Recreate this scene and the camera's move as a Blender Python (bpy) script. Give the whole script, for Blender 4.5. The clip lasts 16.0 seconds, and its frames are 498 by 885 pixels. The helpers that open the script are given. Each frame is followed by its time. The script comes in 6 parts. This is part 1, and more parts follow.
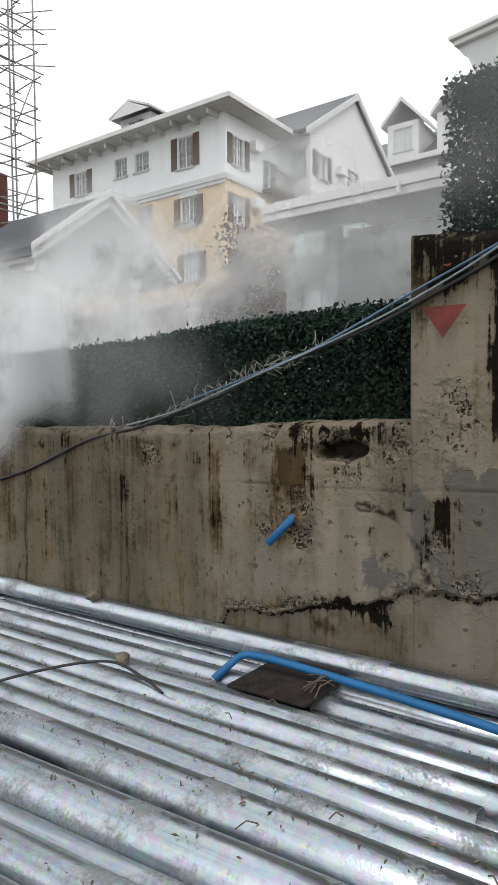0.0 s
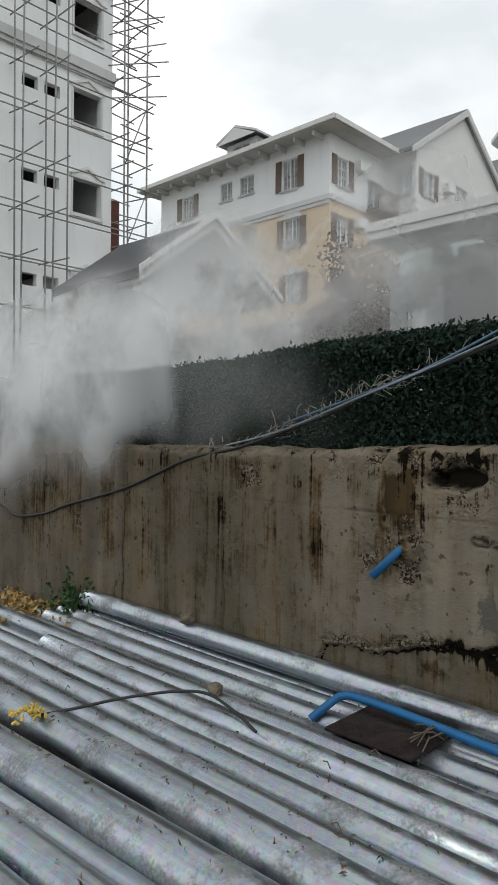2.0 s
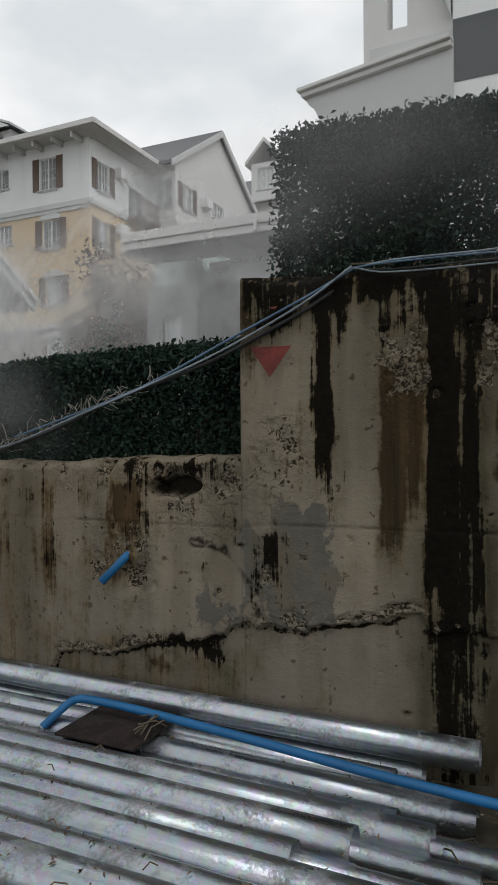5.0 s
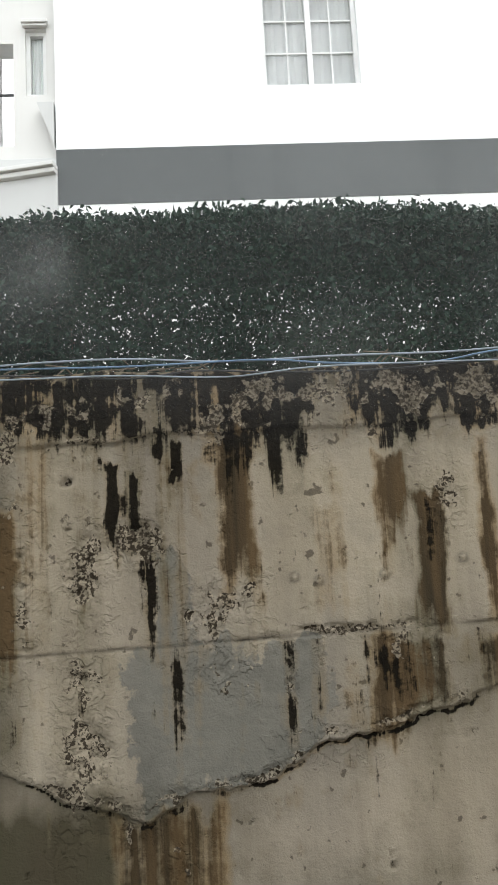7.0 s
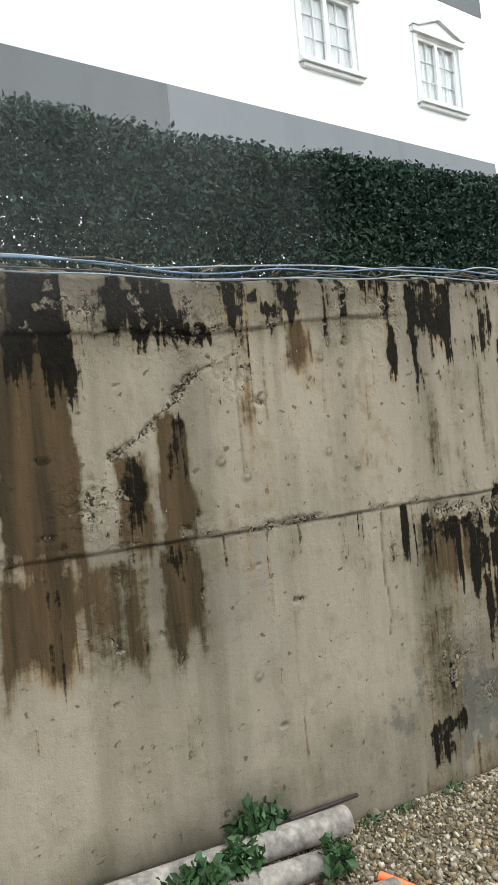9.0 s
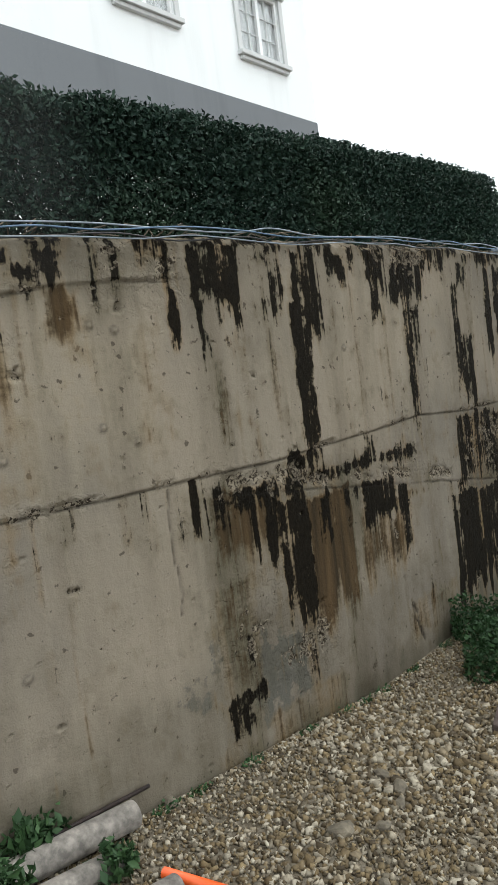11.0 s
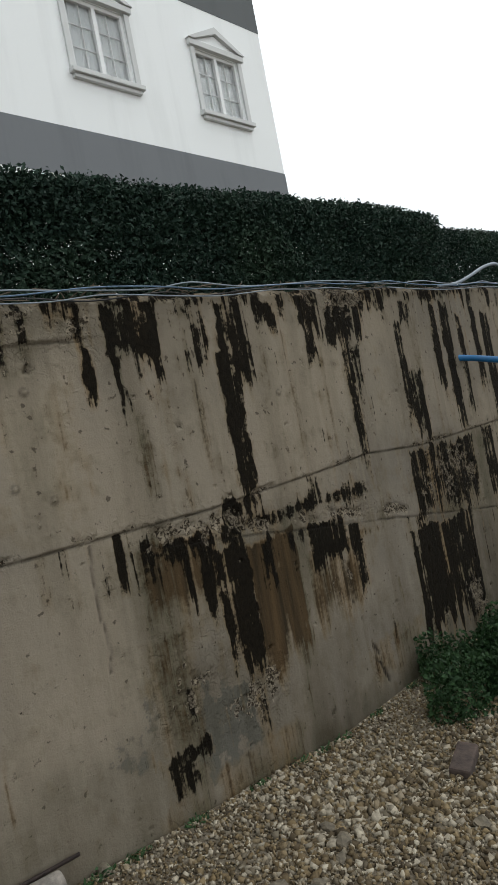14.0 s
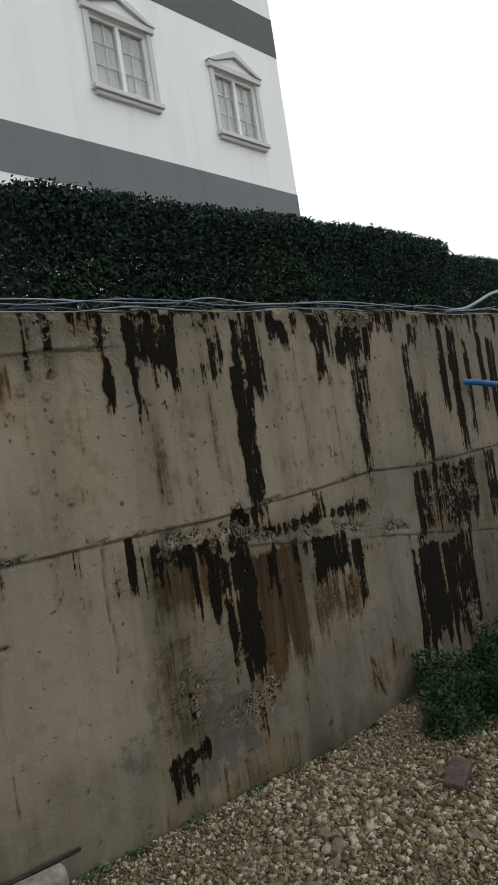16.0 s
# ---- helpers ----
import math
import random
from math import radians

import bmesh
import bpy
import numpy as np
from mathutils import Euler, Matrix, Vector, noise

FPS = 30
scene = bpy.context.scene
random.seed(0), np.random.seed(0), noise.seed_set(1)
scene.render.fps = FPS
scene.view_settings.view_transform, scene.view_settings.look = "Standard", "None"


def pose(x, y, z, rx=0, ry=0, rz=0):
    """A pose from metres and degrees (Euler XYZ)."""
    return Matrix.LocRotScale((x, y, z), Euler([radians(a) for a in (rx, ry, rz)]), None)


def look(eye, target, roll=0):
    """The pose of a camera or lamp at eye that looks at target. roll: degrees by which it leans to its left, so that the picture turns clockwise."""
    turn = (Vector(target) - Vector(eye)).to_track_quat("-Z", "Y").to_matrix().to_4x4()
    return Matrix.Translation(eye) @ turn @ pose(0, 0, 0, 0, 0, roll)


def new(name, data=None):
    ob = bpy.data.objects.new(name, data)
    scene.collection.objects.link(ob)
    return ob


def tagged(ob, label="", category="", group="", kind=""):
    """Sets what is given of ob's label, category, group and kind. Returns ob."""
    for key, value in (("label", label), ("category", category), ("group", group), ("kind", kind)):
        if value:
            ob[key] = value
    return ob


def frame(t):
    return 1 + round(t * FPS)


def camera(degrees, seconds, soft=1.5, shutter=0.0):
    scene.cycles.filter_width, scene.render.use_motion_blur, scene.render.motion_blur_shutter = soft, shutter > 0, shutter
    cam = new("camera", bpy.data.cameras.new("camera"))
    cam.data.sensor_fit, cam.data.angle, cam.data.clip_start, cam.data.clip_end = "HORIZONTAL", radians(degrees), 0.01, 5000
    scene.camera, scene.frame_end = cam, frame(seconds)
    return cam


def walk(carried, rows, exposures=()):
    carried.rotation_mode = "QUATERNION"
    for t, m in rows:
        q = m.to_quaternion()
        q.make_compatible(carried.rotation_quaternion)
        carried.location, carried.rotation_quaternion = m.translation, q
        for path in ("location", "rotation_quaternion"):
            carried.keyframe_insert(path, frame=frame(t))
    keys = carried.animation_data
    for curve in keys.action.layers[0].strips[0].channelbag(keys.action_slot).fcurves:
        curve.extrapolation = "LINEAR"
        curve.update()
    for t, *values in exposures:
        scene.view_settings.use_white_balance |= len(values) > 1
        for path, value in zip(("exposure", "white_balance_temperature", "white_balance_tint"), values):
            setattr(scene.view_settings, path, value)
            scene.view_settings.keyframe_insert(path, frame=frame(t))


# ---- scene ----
import collections

# ---- camera ----
cam = camera(40.1, 16.0)
PATH = [
    (0, (0.521, -2.551, 1.571), (-0.646, -0.93, 1.483), -0.5),
    (0.5, (0.486, -2.525, 1.583), (-0.794, -0.989, 1.543), -0.2),
    (1, (0.44, -2.489, 1.581), (-0.919, -1.021, 1.539), 0.7),
    (1.5, (0.417, -2.461, 1.576), (-0.967, -1.018, 1.538), 0.9),
    (2, (0.407, -2.448, 1.579), (-0.979, -1.007, 1.548), 0.7),
    (2.5, (0.421, -2.455, 1.586), (-0.965, -1.013, 1.586), 0.4),
    (3, (0.423, -2.453, 1.591), (-0.942, -0.991, 1.588), 0.1),
    (3.2, (0.428, -2.446, 1.592), (-0.922, -0.97, 1.592), -0.1),
    (5.5, (0.751, -2.486, 1.617), (0.155, -0.577, 1.598), -1.5),
    (6, (0.882, -2.471, 1.631), (0.55, -0.499, 1.624), -3.5),
    (6.5, (1.06, -2.414, 1.649), (0.975, -0.423, 1.812), -4.4),
    (7, (1.203, -2.331, 1.654), (1.302, -0.349, 1.904), -3.1),
    (7.5, (1.364, -2.272, 1.63), (1.704, -0.313, 1.84), -0.9),
    (8, (1.501, -2.235, 1.624), (2.098, -0.33, 1.749), -3.8),
    (8.5, (1.618, -2.19, 1.617), (2.484, -0.388, 1.662), -4.5),
    (9, (1.748, -2.11, 1.603), (2.867, -0.453, 1.612), -5.4),
    (9.5, (1.799, -2.132, 1.608), (3.132, -0.643, 1.535), -5.5),
    (10, (1.915, -2.145, 1.589), (3.275, -0.691, 1.403), -7.5),
    (10.2, (1.949, -2.071, 1.641), (3.352, -0.663, 1.419), -8.1),
    (12.5, (2.301, -2.418, 1.591), (3.728, -1.017, 1.606), -7.7),
    (13, (2.292, -2.448, 1.593), (3.708, -1.036, 1.63), -8.6),
    (13.5, (2.32, -2.414, 1.588), (3.74, -1.005, 1.578), -8.8),
    (14, (2.351, -2.426, 1.586), (3.781, -1.028, 1.564), -10.9),
    (14.5, (2.331, -2.428, 1.589), (3.773, -1.043, 1.557), -11.5),
    (15, (2.335, -2.451, 1.589), (3.78, -1.07, 1.545), -11.9),
    (15.5, (2.336, -2.442, 1.588), (3.783, -1.062, 1.543), -11.9),
    (16, (2.244, -2.456, 1.578), (3.68, -1.064, 1.602), -8.6),
]
# seconds, stops, kelvin, tint
EXPOSURE = [(0.0, 0.4, 6500, 10), (1.0, 0.02, 6500, 9), (3.2, -0.2, 6450, 8), (5.5, -0.36, 6600, 10), (6.0, 0.42, 6650, 10), (6.5, 0.87, 6600, 9), (7.0, 1.05, 6550, 8), (8.5, 1.52, 6400, 6), (10.0, 1.22, 6300, 6),
            (12.5, 0.48, 6450, 7), (13.5, 0.38, 6450, 7), (14.5, 0.12, 6450, 8), (15.5, 0.05, 6500, 8), (16.0, 0.05, 6500, 8)]
walk(cam, [(t, look(eye, target, roll)) for t, eye, target, roll in PATH], EXPOSURE)

# ---- world and sun: an overcast noon ----
world = bpy.data.worlds.new("overcast")
scene.world = world
world.use_nodes = True
wn, wl = world.node_tree.nodes, world.node_tree.links
wn.clear()
w_out, w_bg = wn.new("ShaderNodeOutputWorld"), wn.new("ShaderNodeBackground")
w_sky = wn.new("ShaderNodeTexSky")
w_sky.sky_type, w_sky.sun_disc = "NISHITA", False
w_sky.sun_elevation, w_sky.sun_rotation = radians(58), radians(60)
w_dim = wn.new("ShaderNodeVectorMath")
w_dim.operation = "SCALE"
w_dim.inputs["Scale"].default_value = 0.1
w_co, w_map = wn.new("ShaderNodeTexCoord"), wn.new("ShaderNodeMapping")
w_map.inputs["Scale"].default_value = (1.0, 1.0, 2.2)
w_noise, w_ramp, w_mix = wn.new("ShaderNodeTexNoise"), wn.new("ShaderNodeValToRGB"), wn.new("ShaderNodeMix")
w_noise.inputs["Scale"].default_value, w_noise.inputs["Detail"].default_value = 3.1, 5.0
w_noise.inputs["Roughness"].default_value = 0.52
w_ramp.color_ramp.elements[0].position, w_ramp.color_ramp.elements[0].color = 0.33, (0.72, 0.76, 0.785, 1)
w_ramp.color_ramp.elements[1].position, w_ramp.color_ramp.elements[1].color = 0.60, (1.0, 1.0, 1.0, 1)
w_mix.data_type = "RGBA"
w_mix.inputs["Factor"].default_value = 0.93
wl.new(w_sky.outputs["Color"], w_dim.inputs[0])
wl.new(w_co.outputs["Generated"], w_map.inputs["Vector"])
wl.new(w_map.outputs["Vector"], w_noise.inputs["Vector"])
wl.new(w_noise.outputs["Fac"], w_ramp.inputs["Fac"])
wl.new(w_dim.outputs["Vector"], w_mix.inputs["A"])
wl.new(w_ramp.outputs["Color"], w_mix.inputs["B"])
wl.new(w_mix.outputs["Result"], w_bg.inputs["Color"])
w_bg.inputs["Strength"].default_value = 1.3
wl.new(w_bg.outputs["Background"], w_out.inputs["Surface"])

sun = new("sun", bpy.data.lights.new("sun", "SUN"))
sun.data.energy, sun.data.angle, sun.data.color = 0.6, radians(25), (1.0, 0.985, 0.965)
sun.matrix_world = look((6, -4, 12), (0, 0, 0))

# ---- materials ----
class Nodes:
    """A small writer of node materials."""

    def __init__(self, name):
        self.mat = bpy.data.materials.new(name)
        self.mat.use_nodes = True
        self.t = self.mat.node_tree
        self.bsdf = self.t.nodes["Principled BSDF"]
        self.co = self.t.nodes.new("ShaderNodeTexCoord").outputs["Object"]

    def put(self, socket, value):
        if isinstance(value, bpy.types.NodeSocket):
            self.t.links.new(value, socket)
        else:
            socket.default_value = value

    def stretch(self, scale, co=None):
        n = self.t.nodes.new("ShaderNodeMapping")
        self.put(n.inputs["Vector"], co or self.co)
        n.inputs["Scale"].default_value = scale
        return n.outputs["Vector"]

    def noise(self, scale, detail=4.0, rough=0.55, co=None, warp=0.0):
        n = self.t.nodes.new("ShaderNodeTexNoise")
        self.put(n.inputs["Vector"], co or self.co)
        n.inputs["Scale"].default_value, n.inputs["Detail"].default_value = scale, detail
        n.inputs["Roughness"].default_value, n.inputs["Distortion"].default_value = rough, warp
        return n.outputs["Fac"]

    def cells(self, scale, co=None, out="Distance"):
        n = self.t.nodes.new("ShaderNodeTexVoronoi")
        self.put(n.inputs["Vector"], co or self.co)
        n.inputs["Scale"].default_value = scale
        return n.outputs[out]

    def ramp(self, fac, *stops):
        n = self.t.nodes.new("ShaderNodeValToRGB")
        self.put(n.inputs["Fac"], fac)
        e = n.color_ramp.elements
        while len(e) < len(stops):
            e.new(0.5)
        for el, (p, c) in zip(e, stops):
            el.position = p
            el.color = (c, c, c, 1) if isinstance(c, (int, float)) else (*c, 1)
        return n.outputs["Color"]

    def mix(self, fac, a, b, blend="MIX"):
        n = self.t.nodes.new("ShaderNodeMix")
        n.data_type, n.blend_type = "RGBA", blend
        for key, v in (("Factor", fac), ("A", a), ("B", b)):
            s = n.inputs[key]
            if key != "Factor":
                s = [i for i in n.inputs if i.name == key and i.type == "RGBA"][0]
                v = (*v, 1) if isinstance(v, tuple) else v
            self.put(s, v)
        return [o for o in n.outputs if o.type == "RGBA"][0]

    def math(self, op, a, b=0.0, c=None):
        n = self.t.nodes.new("ShaderNodeMath")
        n.operation = op
        self.put(n.inputs[0], a), self.put(n.inputs[1], b)
        if c is not None:
            self.put(n.inputs[2], c)
        return n.outputs[0]

    def attribute(self, name):
        n = self.t.nodes.new("ShaderNodeAttribute")
        n.attribute_name = name
        s = self.t.nodes.new("ShaderNodeSeparateColor")
        self.t.links.new(n.outputs["Color"], s.inputs[0])
        return s.outputs[0], s.outputs[1], s.outputs[2]

    def island(self):
        return self.t.nodes.new("ShaderNodeNewGeometry").outputs["Random Per Island"]

    def each(self):
        return self.t.nodes.new("ShaderNodeObjectInfo").outputs["Random"]

    def bump(self, height, strength=0.3, distance=0.01):
        n = self.t.nodes.new("ShaderNodeBump")
        self.put(n.inputs["Height"], height)
        n.inputs["Strength"].default_value, n.inputs["Distance"].default_value = strength, distance
        self.t.links.new(n.outputs["Normal"], self.bsdf.inputs["Normal"])

    def done(self, color, rough=0.7, metal=0.0, spec=0.5):
        self.put(self.bsdf.inputs["Base Color"], (*color, 1) if isinstance(color, tuple) else color)
        self.put(self.bsdf.inputs["Roughness"], rough)
        self.put(self.bsdf.inputs["Metallic"], metal)
        self.bsdf.inputs["Specular IOR Level"].default_value = spec
        return self.mat


def plain(name, color, rough=0.6, metal=0.0, vary=0.15, scale=6.0, fine=60.0, relief=0.15, spec=0.4):
    """Colour with blotches, fine grain and a little relief."""
    n = Nodes(name)
    dark = tuple(c * (1 - vary) for c in color)
    lite = tuple(min(1.0, c * (1 + vary * 0.6)) for c in color)
    big, small = n.noise(scale, 5.0, 0.6), n.noise(fine, 3.0)
    c = n.mix(n.ramp(big, (0.35, 0.0), (0.65, 1.0)), dark, lite)
    c = n.mix(n.math("MULTIPLY", small, vary), c, dark)
    n.bump(small, relief, 0.004)
    return n.done(c, n.math("ADD", n.math("MULTIPLY", big, 0.25), rough - 0.12), metal, spec)


def painted(name, color, grime=0.25, streak=2.2):
    """Painted render with rain streaks running down it."""
    n = Nodes(name)
    dirt = tuple(c * 0.62 for c in color)
    run = n.noise(1.0, 5.0, 0.6, n.stretch((streak, streak, streak * 0.12)))
    big, fine = n.noise(0.6, 4.0), n.noise(45.0, 3.0)
    fac = n.math("MULTIPLY", n.ramp(run, (0.5, 0.0), (0.75, 1.0)), n.math("MULTIPLY", big, grime * 2))
    c = n.mix(fac, color, dirt)
    n.bump(fine, 0.1, 0.004)
    return n.done(c, 0.75, 0.0, 0.3)


def concrete_wall():
    n = Nodes("stained_concrete")
    # first channel: black stains and the shadow line drawn below the plaster edge
    stain, grey, rough = n.attribute("marks")
    brown, gap_shade, warm = n.attribute("tints")
    # real damp, plus painted shade low on the tall wall
    damp_shade = n.attribute("washes")[0]
    tall, slim = n.stretch((4.5, 4.5, 0.45)), n.stretch((16.0, 16.0, 1.1))
    streak, streak2 = n.noise(1.0, 4.0, 0.55, tall, 0.3), n.noise(1.0, 4.0, 0.6, slim, 0.4)
    big, mid, fine, grit = n.noise(0.9, 4.0, 0.55, None, 0.4), n.noise(7.0, 6.0, 0.65), n.noise(38.0, 5.0, 0.65), n.noise(150.0, 3.0, 0.6)
    speck = n.noise(24.0, 3.0, 0.5)
    pits = n.cells(70.0)
    c = n.mix(n.ramp(big, (0.38, 0.0), (0.62, 1.0)), (0.150, 0.133, 0.109), (0.212, 0.182, 0.142))
    c = n.mix(n.math("MULTIPLY", n.ramp(warm, (0.1, 0.0), (0.9, 1.0)), n.ramp(mid, (0.25, 0.3), (0.7, 0.95))), c, (0.305, 0.264, 0.197))
    c = n.mix(n.math("MULTIPLY", n.ramp(streak, (0.45, 0.0), (0.66, 1.0)), 0.42), c, (0.098, 0.080, 0.054))
    c = n.mix(n.math("MULTIPLY", n.ramp(streak2, (0.55, 0.0), (0.72, 1.0)), 0.30), c, (0.30, 0.265, 0.21))
    c = n.mix(n.math("MULTIPLY", n.ramp(mid, (0.50, 0.0), (0.68, 1.0)), 0.30), c, (0.098, 0.088, 0.062))
    c = n.mix(n.math("MULTIPLY", n.ramp(speck, (0.66, 0.0), (0.70, 1.0)), 0.75), c, (0.035, 0.028, 0.02))
    c = n.mix(n.math("MULTIPLY", grit, 0.22), c, (0.12, 0.10, 0.075))
    g = n.mix(n.ramp(mid, (0.3, 0.0), (0.7, 1.0)), (0.088, 0.084, 0.072), (0.134, 0.127, 0.108))
    e = n.math("ADD", n.math("MULTIPLY_ADD", mid, 1.0, -0.5), n.math("MULTIPLY_ADD", streak2, 0.7, -0.35))
    e2 = n.math("ADD", n.math("MULTIPLY_ADD", fine, 0.7, -0.35), e)
    c = n.mix(n.ramp(n.math("ADD", grey, n.math("ADD", n.math("MULTIPLY_ADD", mid, 1.1, -0.55), n.math("MULTIPLY_ADD", fine, 0.35, -0.175))), (0.46, 0.0), (0.54, 1.0)), c, g)
    thin = n.noise(1.0, 3.0, 0.6, n.stretch((46.0, 46.0, 2.2)), 0.5)
    e2 = n.math("ADD", e2, n.math("MULTIPLY_ADD", thin, 1.1, -0.55))
    wash = n.math("ADD", damp_shade, n.math("MULTIPLY", e, 0.45))
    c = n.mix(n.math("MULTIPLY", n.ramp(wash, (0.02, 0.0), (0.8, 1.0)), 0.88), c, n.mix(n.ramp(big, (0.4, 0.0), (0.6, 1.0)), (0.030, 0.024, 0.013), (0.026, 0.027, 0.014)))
    washed = n.ramp(n.math("ADD", n.math("MAXIMUM", brown, n.math("MULTIPLY", stain, 0.9)), n.math("MULTIPLY", e, 1.1)), (0.08, 0.0), (0.55, 1.0))
    c = n.mix(n.math("MULTIPLY", washed, 0.68), c, n.mix(n.ramp(streak, (0.4, 0.0), (0.6, 1.0)), (0.165, 0.114, 0.058), (0.086, 0.078, 0.050)))
    b = n.mix(n.ramp(streak2, (0.35, 0.0), (0.65, 1.0)), (0.015, 0.011, 0.0065), (0.060, 0.038, 0.018))
    c = n.mix(n.math("MULTIPLY", n.ramp(n.math("ADD", brown, e2), (0.32, 0.0), (0.72, 1.0)), 0.9), c, b)
    k = n.mix(n.ramp(fine, (0.35, 0.0), (0.7, 1.0)), (0.0032, 0.0027, 0.0020), (0.0095, 0.0076, 0.0052))
    c = n.mix(n.math("MULTIPLY", n.ramp(n.math("ADD", stain, n.math("MULTIPLY", e2, 1.2)), (0.36, 0.0), (0.56, 1.0)), 0.985), c, k)
    scale = n.noise(80.0, 4.0, 0.6, None, 0.5)
    r = n.mix(n.ramp(scale, (0.46, 0.0), (0.53, 1.0)), (0.034, 0.027, 0.019), n.mix(0.5, c, (0.255, 0.218, 0.165)))
    c = n.mix(n.ramp(n.math("ADD", rough, n.math("ADD", n.math("MULTIPLY_ADD", speck, 1.3, -0.65), n.math("MULTIPLY_ADD", fine, 0.5, -0.25))), (0.53, 0.0), (0.575, 1.0)), c, r)
    # dark for joints and cracks, and for shade drawn under the band and in the hole
    c = n.mix(n.math("MULTIPLY", gap_shade, 0.9), c, (0.009, 0.0075, 0.006))
    flake = n.ramp(n.noise(22.0, 5.0, 0.6, None, 0.4), (0.47, 0.0), (0.53, 1.0))
    h = n.math("ADD", n.math("MULTIPLY", fine, 0.5), n.math("ADD", n.math("MULTIPLY", grit, 0.2), n.math("MULTIPLY", mid, 0.8)))
    h = n.math("ADD", h, n.math("MULTIPLY", flake, n.math("MULTIPLY_ADD", rough, 1.8, 0.025)))
    n.bump(n.math("SUBTRACT", h, n.math("MULTIPLY", n.math("MULTIPLY", rough, pits), 0.8)), 0.7, 0.012)
    wet = n.math("MULTIPLY_ADD", stain, -0.1, 0.92)
    return n.done(c, wet, 0.0, 0.05)


def galvanized():
    n = Nodes("galvanized_steel")
    long = n.stretch((0.7, 14.0, 14.0))
    band, spang = n.noise(1.3, 5.0, 0.6, long), n.cells(55.0, out="Color")
    dirt, fine = n.noise(5.0, 6.0, 0.65), n.noise(90.0, 4.0)
    c = n.mix(n.ramp(band, (0.3, 0.0), (0.7, 1.0)), (0.245, 0.28, 0.315), (0.63, 0.675, 0.72))
    c = n.mix(0.22, c, spang, "MULTIPLY")
    c = n.mix(n.math("MULTIPLY", n.each(), 0.35), c, (0.26, 0.28, 0.305))
    d = n.ramp(n.math("ADD", dirt, n.math("MULTIPLY_ADD", fine, 0.4, -0.2)), (0.52, 0.0), (0.68, 1.0))
    c = n.mix(n.math("MULTIPLY", d, 0.65), c, (0.12, 0.115, 0.105))
    n.bump(n.math("ADD", n.math("MULTIPLY", band, 0.7), fine), 0.32, 0.003)
    rough = n.math("ADD", n.math("MULTIPLY_ADD", band, 0.26, 0.17), n.math("MULTIPLY", d, 0.35))
    return n.done(c, rough, n.math("MULTIPLY_ADD", d, -0.5, 0.97), 0.5)


def leafy(name, dark, lite, tip, rough=0.45, through_light=0.0, spec=0.45):
    n = Nodes(name)
    c = n.mix(n.island(), dark, lite)
    c = n.mix(n.ramp(n.noise(1.6, 3.0), (0.5, 0.0), (0.72, 0.55)), c, tip)
    n.bsdf.inputs["Transmission Weight"].default_value = through_light
    return n.done(c, rough, 0.0, spec)


def gravelly():
    n = Nodes("gravel_ground")
    st, stc = n.cells(34.0), n.cells(34.0, out="Color")
    big, fine = n.noise(1.3, 5.0, 0.6), n.noise(60.0, 4.0)
    c = n.mix(n.ramp(big, (0.35, 0.0), (0.65, 1.0)), (0.060, 0.047, 0.029), (0.115, 0.090, 0.057))
    c = n.mix(n.ramp(st, (0.25, 0.0), (0.6, 0.75)), c, (0.09, 0.07, 0.045))
    c = n.mix(n.math("MULTIPLY", stc, 0.3), c, (0.42, 0.38, 0.31))
    c = n.mix(n.math("MULTIPLY", fine, 0.4), c, (0.10, 0.085, 0.06))
    n.bump(n.math("SUBTRACT", fine, st), 0.8, 0.02)
    return n.done(c, 0.9, 0.0, 0.25)


def stony(name, *colors):
    n = Nodes(name)
    step = 1.0 / max(1, len(colors) - 1)
    c = n.ramp(n.island(), *[(i * step, col) for i, col in enumerate(colors)])
    f = n.noise(45.0, 4.0)
    c = n.mix(n.ramp(f, (0.45, 0.0), (0.7, 0.6)), c, (0.07, 0.052, 0.03))
    n.bump(f, 0.3, 0.004)
    return n.done(c, 0.85, 0.0, 0.3)


def glazing(name, tint=(0.95, 0.97, 0.975), rough=0.02):
    n = Nodes(name)
    n.bsdf.inputs["Transmission Weight"].default_value = 0.9
    n.bsdf.inputs["IOR"].default_value = 1.45
    return n.done(n.mix(n.math("MULTIPLY", n.noise(3.0), 0.12), tint, (0.88, 0.91, 0.92)), rough, 0.0, 0.5)


M_WALL, M_GALV, M_GRAVEL = concrete_wall(), galvanized(), gravelly()
M_WHITE = painted("white_paint", (0.785, 0.805, 0.81), 0.22)
M_BAND = painted("grey_band_paint", (0.098, 0.106, 0.110), 0.45)
M_BAND2 = painted("pale_grey_band_paint", (0.150, 0.160, 0.172), 0.45)
M_TRIM = painted("grey_trim_paint", (0.56, 0.57, 0.57), 0.35)
M_CREAM = painted("cream_paint", (0.64, 0.50, 0.33), 0.25)
M_OLDW = painted("old_white_paint", (0.66, 0.66, 0.65), 0.3)
M_BROWNB = painted("brown_ground_floor_paint", (0.24, 0.19, 0.165), 0.3)
# darker grey for parts in shade, the shade held in the colour
M_GREYSHADE = painted("shade_grey_paint", (0.27, 0.275, 0.28), 0.3)
M_TEAL = painted("pale_teal_paint", (0.58, 0.70, 0.68), 0.3)
M_ROOF = plain("dark_roof_sheet", (0.075, 0.078, 0.085), 0.6, 0.0, 0.3, 1.2, 20.0)
M_FRAME = plain("white_window_frame", (0.74, 0.75, 0.75), 0.45, 0.0, 0.06)
